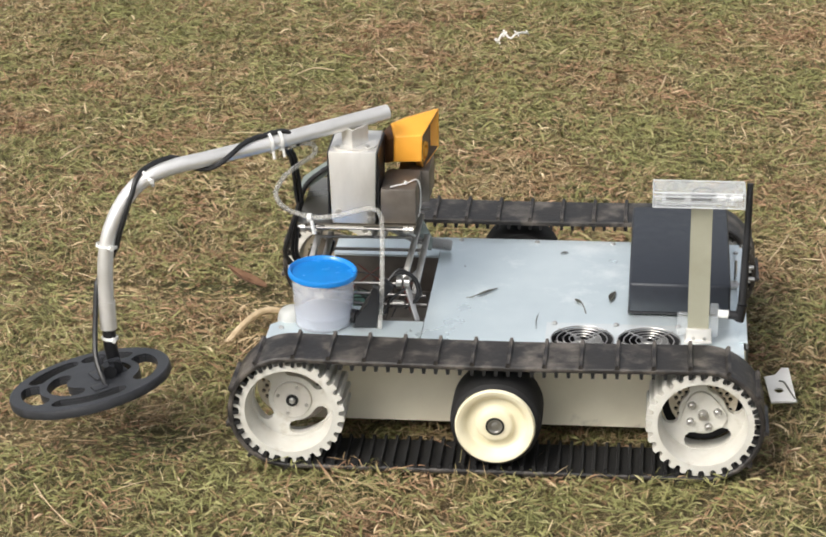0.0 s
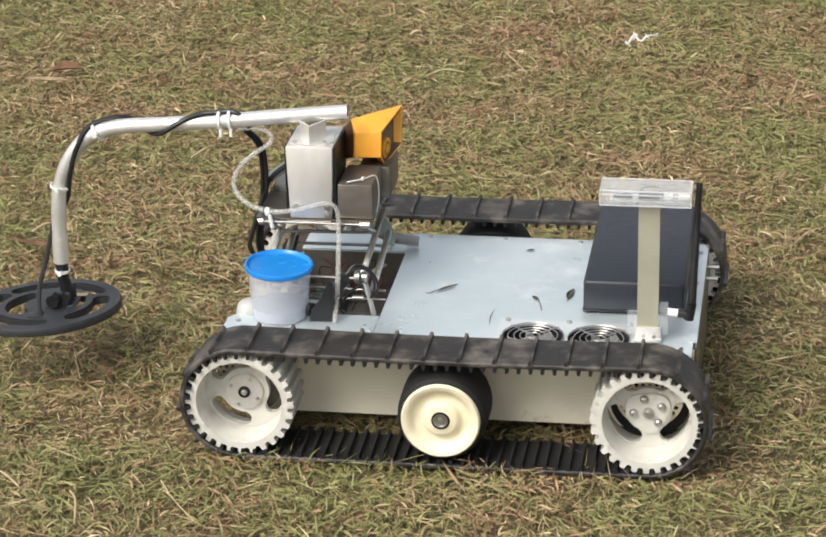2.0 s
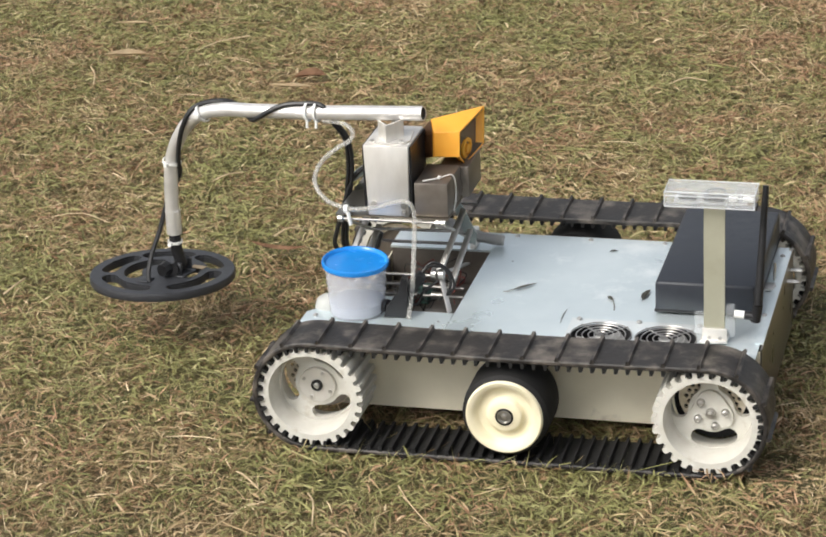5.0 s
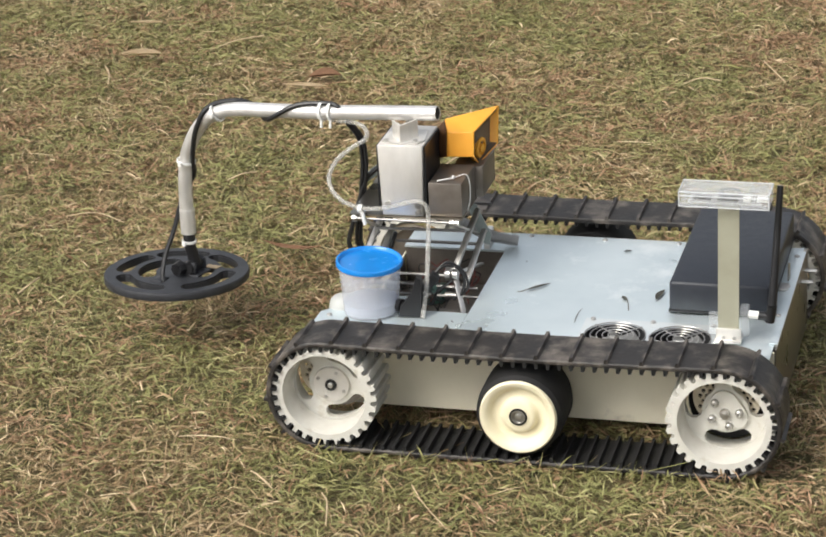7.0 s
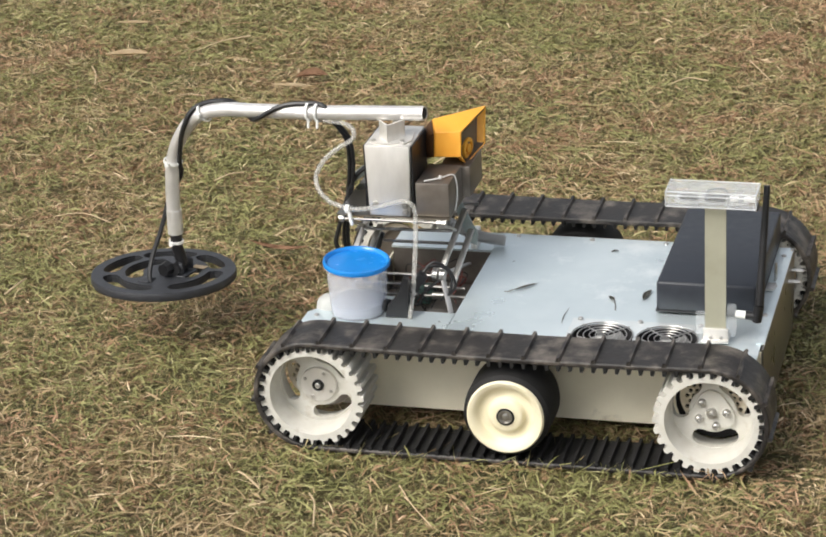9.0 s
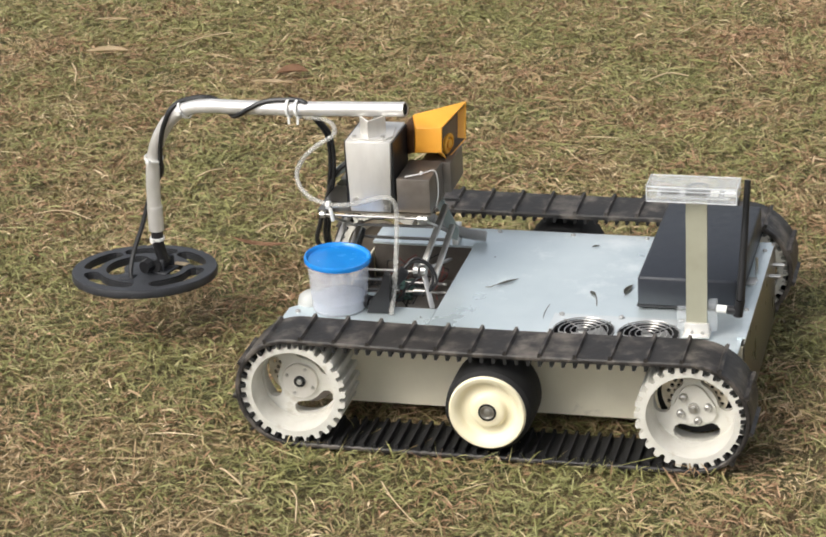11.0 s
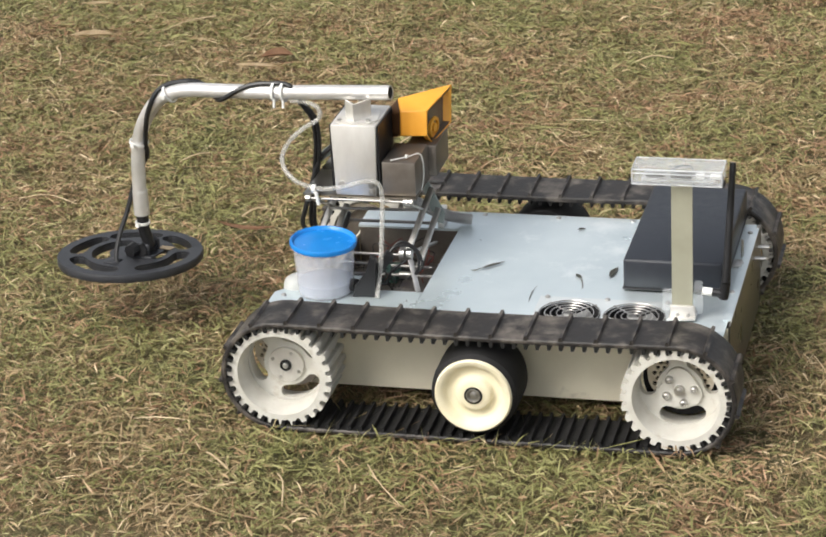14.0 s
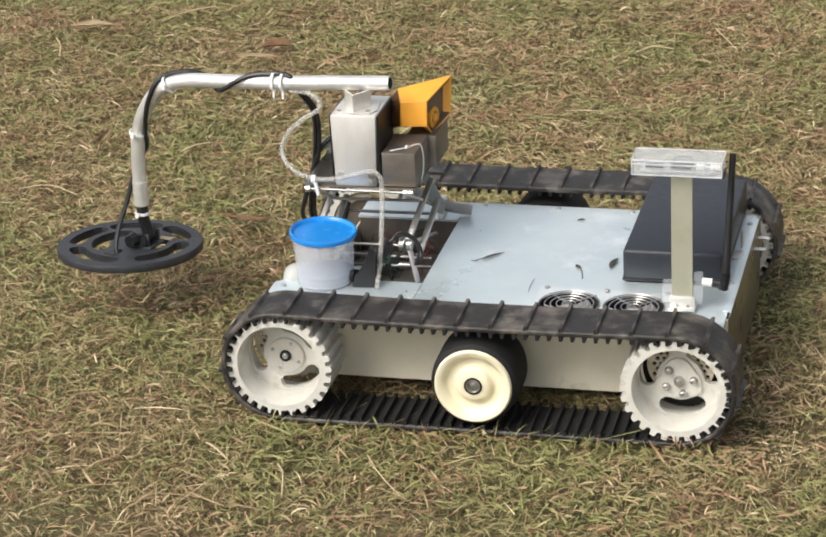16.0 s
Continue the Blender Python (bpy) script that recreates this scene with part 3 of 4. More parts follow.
def fan(x, y):
    bm = bmesh.new()
    c = Matrix.Translation((x, y, 0))
    lathe(bm, [(0.0464, DECK - 0.002), (0.0464, DECK + 0.0020), (0.0448, DECK + 0.0018), (0.0448, DECK - 0.02), (0, DECK - 0.02)], c, 36)
    f = part("fan", bm, "black", robot, "round cooling fan set in the deck")
    bm = bmesh.new()
    lathe(bm, [(0.015, DECK - 0.019), (0.015, DECK - 0.003), (0.013, DECK - 0.002), (0, DECK - 0.002)], c, 24)
    for k in range(7):
        box(bm, 0.012, 0.043, -0.008, 0.008, -0.0007, 0.0007, 0, c @ Matrix.Translation((0, 0, DECK - 0.010)) @ pose(0, 0, 0, 0, 0, 360 / 7 * k) @ pose(0, 0, 0, 35, 0, 0))
    part("rotor", bm, "grey_hose", f, "grey fan blades")
    bm = bmesh.new()
    for r in (0.010, 0.019, 0.028, 0.037, 0.0462):
        ring = [(x + r * math.cos(2 * math.pi * k / 36), y + r * math.sin(2 * math.pi * k / 36), DECK + 0.0045) for k in range(37)]
        pipe(bm, ring, 0.0009, 6)
    for k in range(4):
        a = radians(45 + 90 * k)
        pipe(bm, [(x + 0.008 * math.cos(a), y + 0.008 * math.sin(a), DECK + 0.0040), (x + 0.050 * math.cos(a), y + 0.050 * math.sin(a), DECK + 0.0040)], 0.0012, 6)
    part("wire_grille", bm, "steel", f, "chrome wire finger guard")


body()
fan(0.421, 0.0905)
fan(0.519, 0.0905)


# the black case, the bar with its clear box, and the aerial
def rear_gear():
    bm = bmesh.new()
    box(bm, 0.487, 0.639, 0.189, 0.505, DECK + 0.004, 0.216, 0.005)
    c = part("black_case", bm, "box", robot, "satin black electronics case", angle=50)
    bm = bmesh.new()
    box(bm, 0.486, 0.640, 0.188, 0.506, DECK + 0.004, DECK + 0.008, 0.001)
    part("base_lip", bm, "black", c)
    bm = bmesh.new()
    box(bm, 0.575, 0.606, 0.098, 0.102, DECK + 0.0095, 0.381)
    part("upright_bar", bm, "olive", robot, "flat olive-grey upright bar", smooth=False)
    bm = bmesh.new()
    box(bm, 0.573, 0.610, 0.092, 0.0975, DECK + 0.0035, DECK + 0.024, 0.001)
    box(bm, 0.571, 0.611, 0.086, 0.118, DECK + 0.0035, DECK + 0.008, 0.001)
    part("foot_bracket", bm, "silver", robot, "folded aluminium foot bracket")
    bm = bmesh.new()
    box(bm, 0.560, 0.575, 0.104, 0.112, DECK + 0.009, DECK + 0.044, 0.0015)
    part("side_bracket", bm, "acrylic", robot, "cloudy clear plastic bracket")
    bm = bmesh.new()
    box(bm, 0.607, 0.620, 0.100, 0.114, DECK + 0.009, DECK + 0.058, 0.0015)
    part("side_bracket", bm, "acrylic", robot, "clear plastic bracket")
    for x in (0.584, 0.600):
        bm = bmesh.new()
        rod(bm, (x, 0.0925, DECK + 0.010), (x, 0.0895, DECK + 0.010), 0.0028, 8)
        part("screw", bm, "steel", robot)
    # clear box on the bar
    x0, x1, y0, y1, z0, z1, w = 0.520, 0.651, 0.082, 0.132, 0.3815, 0.404, 0.002
    bm = bmesh.new()
    box(bm, x0, x1, y0, y1, z0, z0 + w)
    box(bm, x0, x1, y0, y0 + w, z0 + w, z1 - w)
    box(bm, x0, x1, y1 - w, y1, z0 + w, z1 - w)
    box(bm, x0, x0 + w, y0 + w, y1 - w, z0 + w, z1 - w)
    box(bm, x1 - w, x1, y0 + w, y1 - w, z0 + w, z1 - w)
    b = part("clear_box", bm, "acrylic", robot, "clear acrylic box with small electronics inside", smooth=False)
    bm = bmesh.new()
    box(bm, x0 - 0.001, x1 + 0.001, y0 - 0.001, y1 + 0.001, z1 - w, z1)
    part("lid", bm, "acrylic", b, smooth=False)
    # thin pale rods added along its edges to draw their bright outlines
    for e0, e1 in (((x0, y0, z1), (x1, y0, z1)), ((x0, y1, z1), (x1, y1, z1)), ((x0, y0, z0), (x1, y0, z0)), ((x0, y0, z1), (x0, y1, z1)), ((x1, y0, z1), (x1, y1, z1)), ((x0, y0, z0), (x0, y0, z1)), ((x1, y0, z0), (x1, y0, z1)), ((x0, y0, z1 - 0.006), (x1, y0, z1 - 0.006))):
        bm = bmesh.new()
        rod(bm, e0, e1, 0.0011, 6)
        part("edge", bm, "edge", b)
    bm = bmesh.new()
    box(bm, x0 + 0.012, x1 - 0.012, y0 + 0.008, y1 - 0.008, z0 + w + 0.001, z0 + w + 0.003)
    part("circuit_board", bm, "edge", b, smooth=False)
    bm = bmesh.new()
    box(bm, x0 + 0.055, x0 + 0.085, y0 + 0.012, y0 + 0.030, z0 + 0.006, z0 + 0.011, 0.001)
    box(bm, x0 + 0.018, x0 + 0.045, y0 + 0.014, y0 + 0.026, z0 + 0.006, z0 + 0.010, 0.001)
    part("module", bm, "black", b)
    bm = bmesh.new()
    box(bm, x0 + 0.092, x0 + 0.104, y0 + 0.012, y0 + 0.024, z0 + 0.006, z0 + 0.014, 0.001)
    box(bm, x0 + 0.112, x0 + 0.128, y0 + 0.014, y0 + 0.028, z0 + 0.006, z0 + 0.012, 0.001)
    part("connector", bm, "nylon", b)
    bm = bmesh.new()
    pipe(bm, glide([(x0 + 0.055, 0.10, z0 + 0.008), (x0 + 0.06, 0.112, z0 + 0.017), (x0 + 0.082, 0.116, z0 + 0.017), (x0 + 0.088, 0.104, z0 + 0.008)], 6), 0.0012, 6)
    part("wire", bm, "cable", b)
    # aerial
    bm = bmesh.new()
    rod(bm, (0.619, 0.107, 0.206), (0.636, 0.107, 0.205), 0.0062, 14)
    a = part("aerial_plug", bm, "nylon", robot, "white aerial connector")
    bm = bmesh.new()
    pipe(bm, glide([(0.634, 0.107, 0.205), (0.646, 0.107, 0.204), (0.652, 0.107, 0.203)], 5), 0.0066, 12)
    rod(bm, (0.650, 0.107, 0.196), (0.654, 0.107, 0.222), 0.0074, 14)
    rod(bm, (0.654, 0.107, 0.222), (0.660, 0.142, 0.398), 0.0066, 14, 0.0046)
    part("aerial", bm, "black", robot, "black rubber whip aerial")


rear_gear()


# the tub in front
def tub():
    c = Matrix.Translation((0.0315, 0.133, 0))
    z0, z1 = DECK + 0.0005, 0.2445
    bm = bmesh.new()
    lathe(bm, [(0, z0), (0.0415, z0), (0.0430, z0 + 0.002), (0.0480, z1), (0.0465, z1), (0.0415, z0 + 0.003), (0, z0 + 0.003)], c, 48)
    t = part("plastic_tub", bm, "tub", robot, "frosted clear plastic tub with a blue lid")
    bm = bmesh.new()
    lathe(bm, [(0.0490, z1 - 0.003), (0.0518, z1 - 0.003), (0.0523, z1 + 0.001), (0.0512, z1 + 0.0040), (0.0492, z1 + 0.0046), (0.0470, z1 + 0.0030), (0.0455, z1 - 0.0008), (0.0430, z1 - 0.0012), (0.020, z1 - 0.0006), (0, z1)], c @ Matrix.Translation((0, 0, z1)) @ pose(0, 0, 0, 1.5, 2.5, 0) @ Matrix.Translation((0, 0, -z1)), 56)
    part("lid", bm, "blue", t, "bright blue plastic lid", angle=40)
    bm = bmesh.new()
    lathe(bm, [(0, z0 + 0.0032), (0.0408, z0 + 0.0032), (0.0424, z0 + 0.019), (0.030, z0 + 0.021), (0.012, z0 + 0.020), (0, z0 + 0.020)], c, 36)
    part("contents", bm, "water", t)
    bm = bmesh.new()
    rod(bm, (0.074, 0.132, 0.175), (0.082, 0.129, 0.175), 0.0105, 18)
    rod(bm, (0.082, 0.129, 0.175), (0.092, 0.127, 0.175), 0.007, 14)
    part("outlet", bm, "black", robot, "black outlet fitting")
    # white spout and front corner
    bm = bmesh.new()
    lathe(bm, [(0.0, 0.022), (0.010, 0.020), (0.016, 0.016), (0.019, 0.010), (0.021, 0.004), (0.021, 0.0), (0.014, 0.0)], Matrix.Translation((-0.020, 0.148, DECK - 0.003)) @ pose(0, 0, 0, 0, -8, 10), 28)
    part("spout", bm, "tub_white", robot, "rounded white plastic spout", angle=60)


tub()


# the scissor lift and its tower
def lift():
    fr = thing_part("scissor_lift", "steel scissor lift in the deck opening")

    def bar(name, p, q, w, d, material="steel"):
        p, q = Vector(p), Vector(q)
        bm = bmesh.new()
        box(bm, -w / 2, w / 2, -d / 2, d / 2, 0, (q - p).length, 0.0012, Matrix.Translation(p) @ (q - p).to_track_quat("Z", "X").to_matrix().to_4x4())
        part(name, bm, material, fr)

    for dx in (-0.150, 0.0):
        bar("link", (0.145 + dx, 0.200, 0.200), (0.164 + dx, 0.305, 0.272), 0.0055, 0.0095)
        bar("link", (0.160 + dx, 0.215, 0.176), (0.172 + dx, 0.310, 0.236), 0.0055, 0.0095)
        bar("link", (0.147 + dx, 0.203, 0.206), (0.169 + dx, 0.168, 0.152), 0.0050, 0.0085)
        bar("link", (0.140 + dx, 0.196, 0.292), (0.168 + dx, 0.330, 0.215), 0.0040, 0.0075)
        bar("link", (0.156 + dx, 0.350, 0.160), (0.150 + dx, 0.225, 0.196), 0.0040, 0.0075)
    for p, q, r in (((-0.008, 0.187, 0.2935), (0.158, 0.187, 0.2935), 0.0021), ((0.012, 0.250, 0.253), (0.156, 0.250, 0.256), 0.0024), ((0.022, 0.310, 0.209), (0.166, 0.310, 0.210), 0.0026),
                    ((-0.006, 0.221, 0.190), (0.150, 0.222, 0.190), 0.0026), ((0.000, 0.218, 0.175), (0.110, 0.217, 0.175), 0.0026), ((0.000, 0.214, 0.159), (0.105, 0.214, 0.159), 0.0026),
                    ((0.110, 0.237, 0.165), (0.176, 0.235, 0.165), 0.0028), ((0.110, 0.225, 0.154), (0.178, 0.224, 0.155), 0.0028), ((0.012, 0.372, 0.252), (0.170, 0.372, 0.255), 0.0028)):
        bm = bmesh.new()
        rod(bm, p, q, r, 10)
        part("cross_rod", bm, "rod_steel", fr)
    for x, y, z in ((-0.004, 0.187, 0.2935), (0.152, 0.187, 0.2935), (0.160, 0.187, 0.2935)):
        bm = bmesh.new()
        rod(bm, (x - 0.004, y, z), (x + 0.003, y, z), 0.0056, 10)
        part("nut", bm, "steel", fr)
    for dx in (0.0, 0.011):
        bm = bmesh.new()
        rod(bm, (0.136 + dx, 0.196, 0.204), (0.144 + dx, 0.196, 0.204), 0.0105 - dx * 0.15, 16)
        part("pivot_collar", bm, "steel", fr)
    bm = bmesh.new()
    rod(bm, (0.126, 0.225, 0.155), (0.144, 0.225, 0.155), 0.0058, 12)
    part("spacer", bm, "steel", fr)
    bm = bmesh.new()
    box(bm, -0.004, 0.004, -0.005, 0.005, -0.014, 0.014, 0.002, Matrix.Translation((0.020, 0.310, 0.209)) @ pose(0, 0, 0, 0, 18, 0))
    part("knob", bm, "black", fr)
    # ribbed hose that runs from the tower to the clip on the deck
    path = glide([(-0.010, 0.330, 0.276), (0.030, 0.345, 0.264), (0.080, 0.360, 0.244), (0.130, 0.392, 0.205), (0.160, 0.418, 0.180), (0.200, 0.424, 0.172)], 12)
    bm = bmesh.new()
    pipe(bm, path, 0.0080, 14)
    hose = part("ribbed_hose", bm, "grey_hose", fr, "grey ribbed hose")
    bm = bmesh.new()
    for i in range(1, len(path) - 1):
        d = (path[i + 1] - path[i - 1]).normalized()
        lathe(bm, [(0.0078, -0.0011), (0.0097, -0.0005), (0.0097, 0.0005), (0.0078, 0.0011)], Matrix.Translation(path[i]) @ d.to_track_quat("Z", "Y").to_matrix().to_4x4(), 14)
    part("hose_ribs", bm, "grey_hose", fr, kind="stuff")
    bm = bmesh.new()
    box(bm, 0.146, 0.157, 0.404, 0.434, DECK, DECK + 0.031, 0.002)
    part("hose_clip", bm, "nylon", fr, "white hose clip")
    bm = bmesh.new()
    plate(bm, [[(0.144, 0.270), (0.156, 0.276), (0.180, 0.224), (0.177, 0.206), (0.167, 0.209), (0.152, 0.244)]], -0.0015, 0.0015, Matrix.Translation((0, 0.320, 0)) @ pose(0, 0, 0, 90, 0, 0))
    part("gusset", bm, "grey_plate", fr, "grey metal gusset")


def thing_part(name, label):
    e = new(name)
    e.empty_display_size = 0.02
    e.parent = robot
    return tagged(e, label)


def clutter():
    """Pump, drive and wires down in the opening."""
    inner = thing_part("motor_bay", "dark bay with a pump, motor and wires")
    # brown sheets added inside the pale panels to darken the bay
    bm = bmesh.new()
    box(bm, 0.014, 0.240, 0.4060, 0.4085, 0.034, 0.157)
    part("bay_liner", bm, "brown_metal", inner, smooth=False)
    bm = bmesh.new()
    box(bm, 0.0095, 0.0115, 0.1, 0.4055, 0.034, 0.138)
    part("bay_liner", bm, "brown_metal", inner, smooth=False)
    bm = bmesh.new()
    box(bm, 0.012, 0.175, 0.160, 0.395, 0.045, 0.105, 0.004)
    part("motor_block", bm, "brown_metal", inner)
    bm = bmesh.new()
    box(bm, -0.011, 0.030, -0.009, 0.009, -0.008, 0.008, 0.002, Matrix.Translation((0.108, 0.165, 0.192)) @ pose(0, 0, 0, 0, -48, 12))
    box(bm, -0.020, 0.018, -0.013, 0.013, -0.010, 0.010, 0.002, Matrix.Translation((0.098, 0.150, 0.176)) @ pose(0, 0, 0, 0, -60, 12))
    plate(bm, [[(-0.016, 0.0), (0.020, 0.0), (0.022, 0.062), (0.014, 0.066), (0.006, 0.040), (-0.012, 0.016)]], -0.006, 0.006, pose(0.094, 0.122, DECK + 0.0005, 90, 0, 4))
    part("pump", bm, "black", inner, "black plastic pump")
    bm = bmesh.new()
    box(bm, 0.126, 0.176, 0.152, 0.188, 0.105, 0.150, 0.003)
    part("relay_box", bm, "brown_metal", inner)
    bm = bmesh.new()
    box(bm, 0.05, 0.10, 0.30, 0.36, 0.105, 0.118, 0.002)
    part("control_board", bm, "board", inner)
    r = random.Random(5)
    for k in range(14):
        x, y = r.uniform(0.06, 0.15), r.uniform(0.20, 0.36)
        p = [(x + r.uniform(-0.035, 0.035), y + r.uniform(-0.03, 0.03), 0.108 + r.uniform(0, 0.055)) for _ in range(5)]
        bm = bmesh.new()
        pipe(bm, glide(p, 6), 0.0010, 6)
        part("wire", bm, "red" if k % 4 == 0 else "cable", inner)
    for p in ([(0.118, 0.172, 0.205), (0.135, 0.182, 0.222), (0.158, 0.188, 0.218), (0.168, 0.186, 0.195), (0.160, 0.182, 0.170)],
              [(0.120, 0.175, 0.208), (0.140, 0.185, 0.228), (0.164, 0.190, 0.214), (0.172, 0.188, 0.186), (0.150, 0.180, 0.168)],
              [(0.105, 0.160, 0.170), (0.120, 0.165, 0.165), (0.128, 0.170, 0.185), (0.150, 0.18, 0.20)]):
        bm = bmesh.new()
        pipe(bm, glide(p, 7), 0.0022, 8)
        part("cable", bm, "cable", inner)


def tower():
    bm = bmesh.new()
    box(bm, -0.014, 0.166, 0.192, 0.385, 0.2955, 0.2985)
    part("lift_platform", bm, "rear_metal", robot, "thin metal lift platform", smooth=False)
    bm = bmesh.new()
    for v in box(bm, 0.036, 0.108, 0.192, 0.290, 0.299, 0.414, 0.002).verts:
        k = (v.co.z - 0.299) / 0.115
        v.co.x += (0.072 - v.co.x) * 0.10 * (1 - k)
    t = part("servo_tower", bm, "silver", robot, "brushed aluminium servo tower")
    for x, z in ((0.050, 0.318), (0.098, 0.318), (0.098, 0.306)):
        bm = bmesh.new()
        rod(bm, (x, 0.1925, z), (x, 0.188, z), 0.0052, 8)
        rod(bm, (x, 0.188, z), (x, 0.185, z), 0.003, 8)
        part("bolt", bm, "steel", t)
    # thin black sheets darken both sides of the tower
    for x in (0.0345, 0.1095):
        bm = bmesh.new()
        box(bm, x - 0.001, x + 0.001, 0.197, 0.287, 0.303, 0.412)
        part("dark_side", bm, "black", t, smooth=False)
    bm = bmesh.new()
    plate(bm, [[(0.053, 0.224), (0.072, 0.200), (0.092, 0.232), (0.0895, 0.2335), (0.072, 0.205), (0.055, 0.2255)]], 0.4165, 0.4440)
    plate(bm, [[(0.040, 0.208), (0.050, 0.198), (0.072, 0.194), (0.098, 0.200), (0.106, 0.216), (0.100, 0.262), (0.046, 0.262)]], 0.4142, 0.4168)
    part("saddle_bracket", bm, "silver", t, "folded aluminium saddle bracket", smooth=False)
    bm = bmesh.new()
    rod(bm, (0.0790, 0.240, 0.416), (0.0800, 0.241, 0.4420), 0.009, 14)
    part("swivel_post", bm, "steel", t)
    for p in ((0.048, 0.206, 0.4168), (0.093, 0.208, 0.4168)):
        bm = bmesh.new()
        lathe(bm, [(0.0038, 0), (0.0036, 0.0025), (0, 0.003)], Matrix.Translation(p), 8)
        part("bolt", bm, "steel", t)
    bm = bmesh.new()
    box(bm, 0.113, 0.166, 0.197, 0.285, 0.299, 0.354, 0.002)
    g = part("gear_housing", bm, "brown_metal", robot, "dull brown steel gear housing")
    bm = bmesh.new()
    box(bm, 0.130, 0.178, 0.288, 0.372, 0.299, 0.350, 0.002)
    part("motor_can", bm, "brown_metal", g)
    bm = bmesh.new()
    pipe(bm, glide([(0.128, 0.197, 0.358), (0.150, 0.215, 0.3575), (0.164, 0.235, 0.356), (0.169, 0.238, 0.340), (0.169, 0.236, 0.315), (0.167, 0.228, 0.299)], 6), 0.0012, 6)
    rod(bm, (0.148, 0.214, 0.356), (0.150, 0.215, 0.361), 0.0026, 8)
    part("cable_tie", bm, "nylon", g)
    # orange display pod: a bent hood round a recessed face
    bm = bmesh.new()
    P = {k: bm.verts.new(p) for k, p in dict(A0=(0.085, 0.302, 0.352), A1=(0.121, 0.292, 0.4255), B0=(0.1265, 0.275, 0.3690), B1=(0.1275, 0.276, 0.4080), C0=(0.1678, 0.275, 0.3706), C1=(0.1690, 0.276, 0.4120),
                                              D1=(0.1850, 0.384, 0.4190), D0=(0.1863, 0.366, 0.3615), F=(0.1671, 0.310, 0.3446), G1=(0.132, 0.385, 0.402), G0=(0.110, 0.400, 0.350), A2=(0.085, 0.302, 0.3790)).items()}
    for names in ("A0 B0 B1 A1 A2", "B0 C0 C1 B1", "A1 B1 C1 D1", "A1 D1 G1", "A0 G0 F C0 B0", "G0 D0 F", "A0 A2 A1 G1 G0", "G0 G1 D1 D0"):
        bm.faces.new([P[k] for k in names.split()])
    outer = [P[k] for k in ("C0", "F", "D0", "D1", "C1")]
    n = Vector((-0.013, 0.003, -0.001))
    mid_p = sum((v.co for v in outer), Vector()) / 5
    ring = [bm.verts.new(v.co + (mid_p - v.co) * 0.08) for v in outer]
    deep = [bm.verts.new(v.co + n + (mid_p - v.co) * 0.08) for v in ring]
    for k in range(5):
        j = (k + 1) % 5
        bm.faces.new((outer[k], outer[j], ring[j], ring[k]))
        bm.faces.new((ring[k], ring[j], deep[j], deep[k]))
    bm.faces.new(deep)
    walls = [(v.co * 0.998 + mid_p * 0.002, w.co.copy()) for v, w in zip(ring, deep)]
    bmesh.ops.recalc_face_normals(bm, faces=bm.faces)
    face = [v.co.copy() for v in deep]
    shade = [P[k].co.copy() for k in "A0 B0 B1 A1 A2".split()]
    es = [e for e in bm.edges if e.calc_face_angle(0) > 0.35]
    bmesh.ops.bevel(bm, geom=es, offset=0.0012, segments=2, profile=0.5, affect="EDGES")
    pod = part("display_pod", bm, "orange", robot, "orange plastic detector control pod", angle=40)
    # dark sheet over the pod's left face stands in for its shade
    bm = bmesh.new()
    mid_s = sum(shade, Vector()) / 5
    away = Vector((-0.0012, -0.0012, 0))
    bm.faces.new([bm.verts.new(p + (mid_s - p) * 0.03 + away) for p in shade])
    bmesh.ops.solidify(bm, geom=list(bm.faces), thickness=0.001)
    part("side_shade", bm, "pod_shaded", pod, "shaded left side of the orange pod, as a dark sheet", smooth=False)
    bm = bmesh.new()
    cen = sum(face, Vector()) / 5
    out = (face[2] - face[0]).cross(face[4] - face[0]).normalized()
    if out.x < 0:
        out = -out
    vs = [bm.verts.new(cen + (p - cen) * 0.96 + out * 0.0012) for p in face]
    bm.faces.new(vs)
    vs2 = [bm.verts.new(v.co + out * 0.001) for v in vs]
    bm.faces.new(vs2)
    for k in range(5):
        bm.faces.new((vs[k], vs[(k + 1) % 5], vs2[(k + 1) % 5], vs2[k]))
        if k == 2:
            continue
        # brown sheets darken four of the hood's five inner walls
        (p, q), (p2, q2) = walls[k], walls[(k + 1) % 5]
        step = ((cen + (mid_p - cen) * 0.5) - (p + q + p2 + q2) / 4).normalized() * 0.0012
        bm.faces.new([bm.verts.new(v + step) for v in (p, p2, q2, q)])
    part("pod_face", bm, "brown_metal", pod, "dark recessed face")
    q = out.to_track_quat("Z", "Y").to_matrix().to_4x4()
    bm = bmesh.new()
    lathe(bm, [(0.0140, 0.001), (0.0135, 0.005), (0.0095, 0.0055), (0.0090, 0.002), (0.0060, 0.002), (0.0055, 0.006), (0, 0.006)], Matrix.Translation(cen - Vector((0, -0.004, 0.014))) @ q @ Matrix.Scale(1.25, 4), 24)
    part("dial", bm, "yellow_orange", pod, "pale orange round dial")
    bm = bmesh.new()
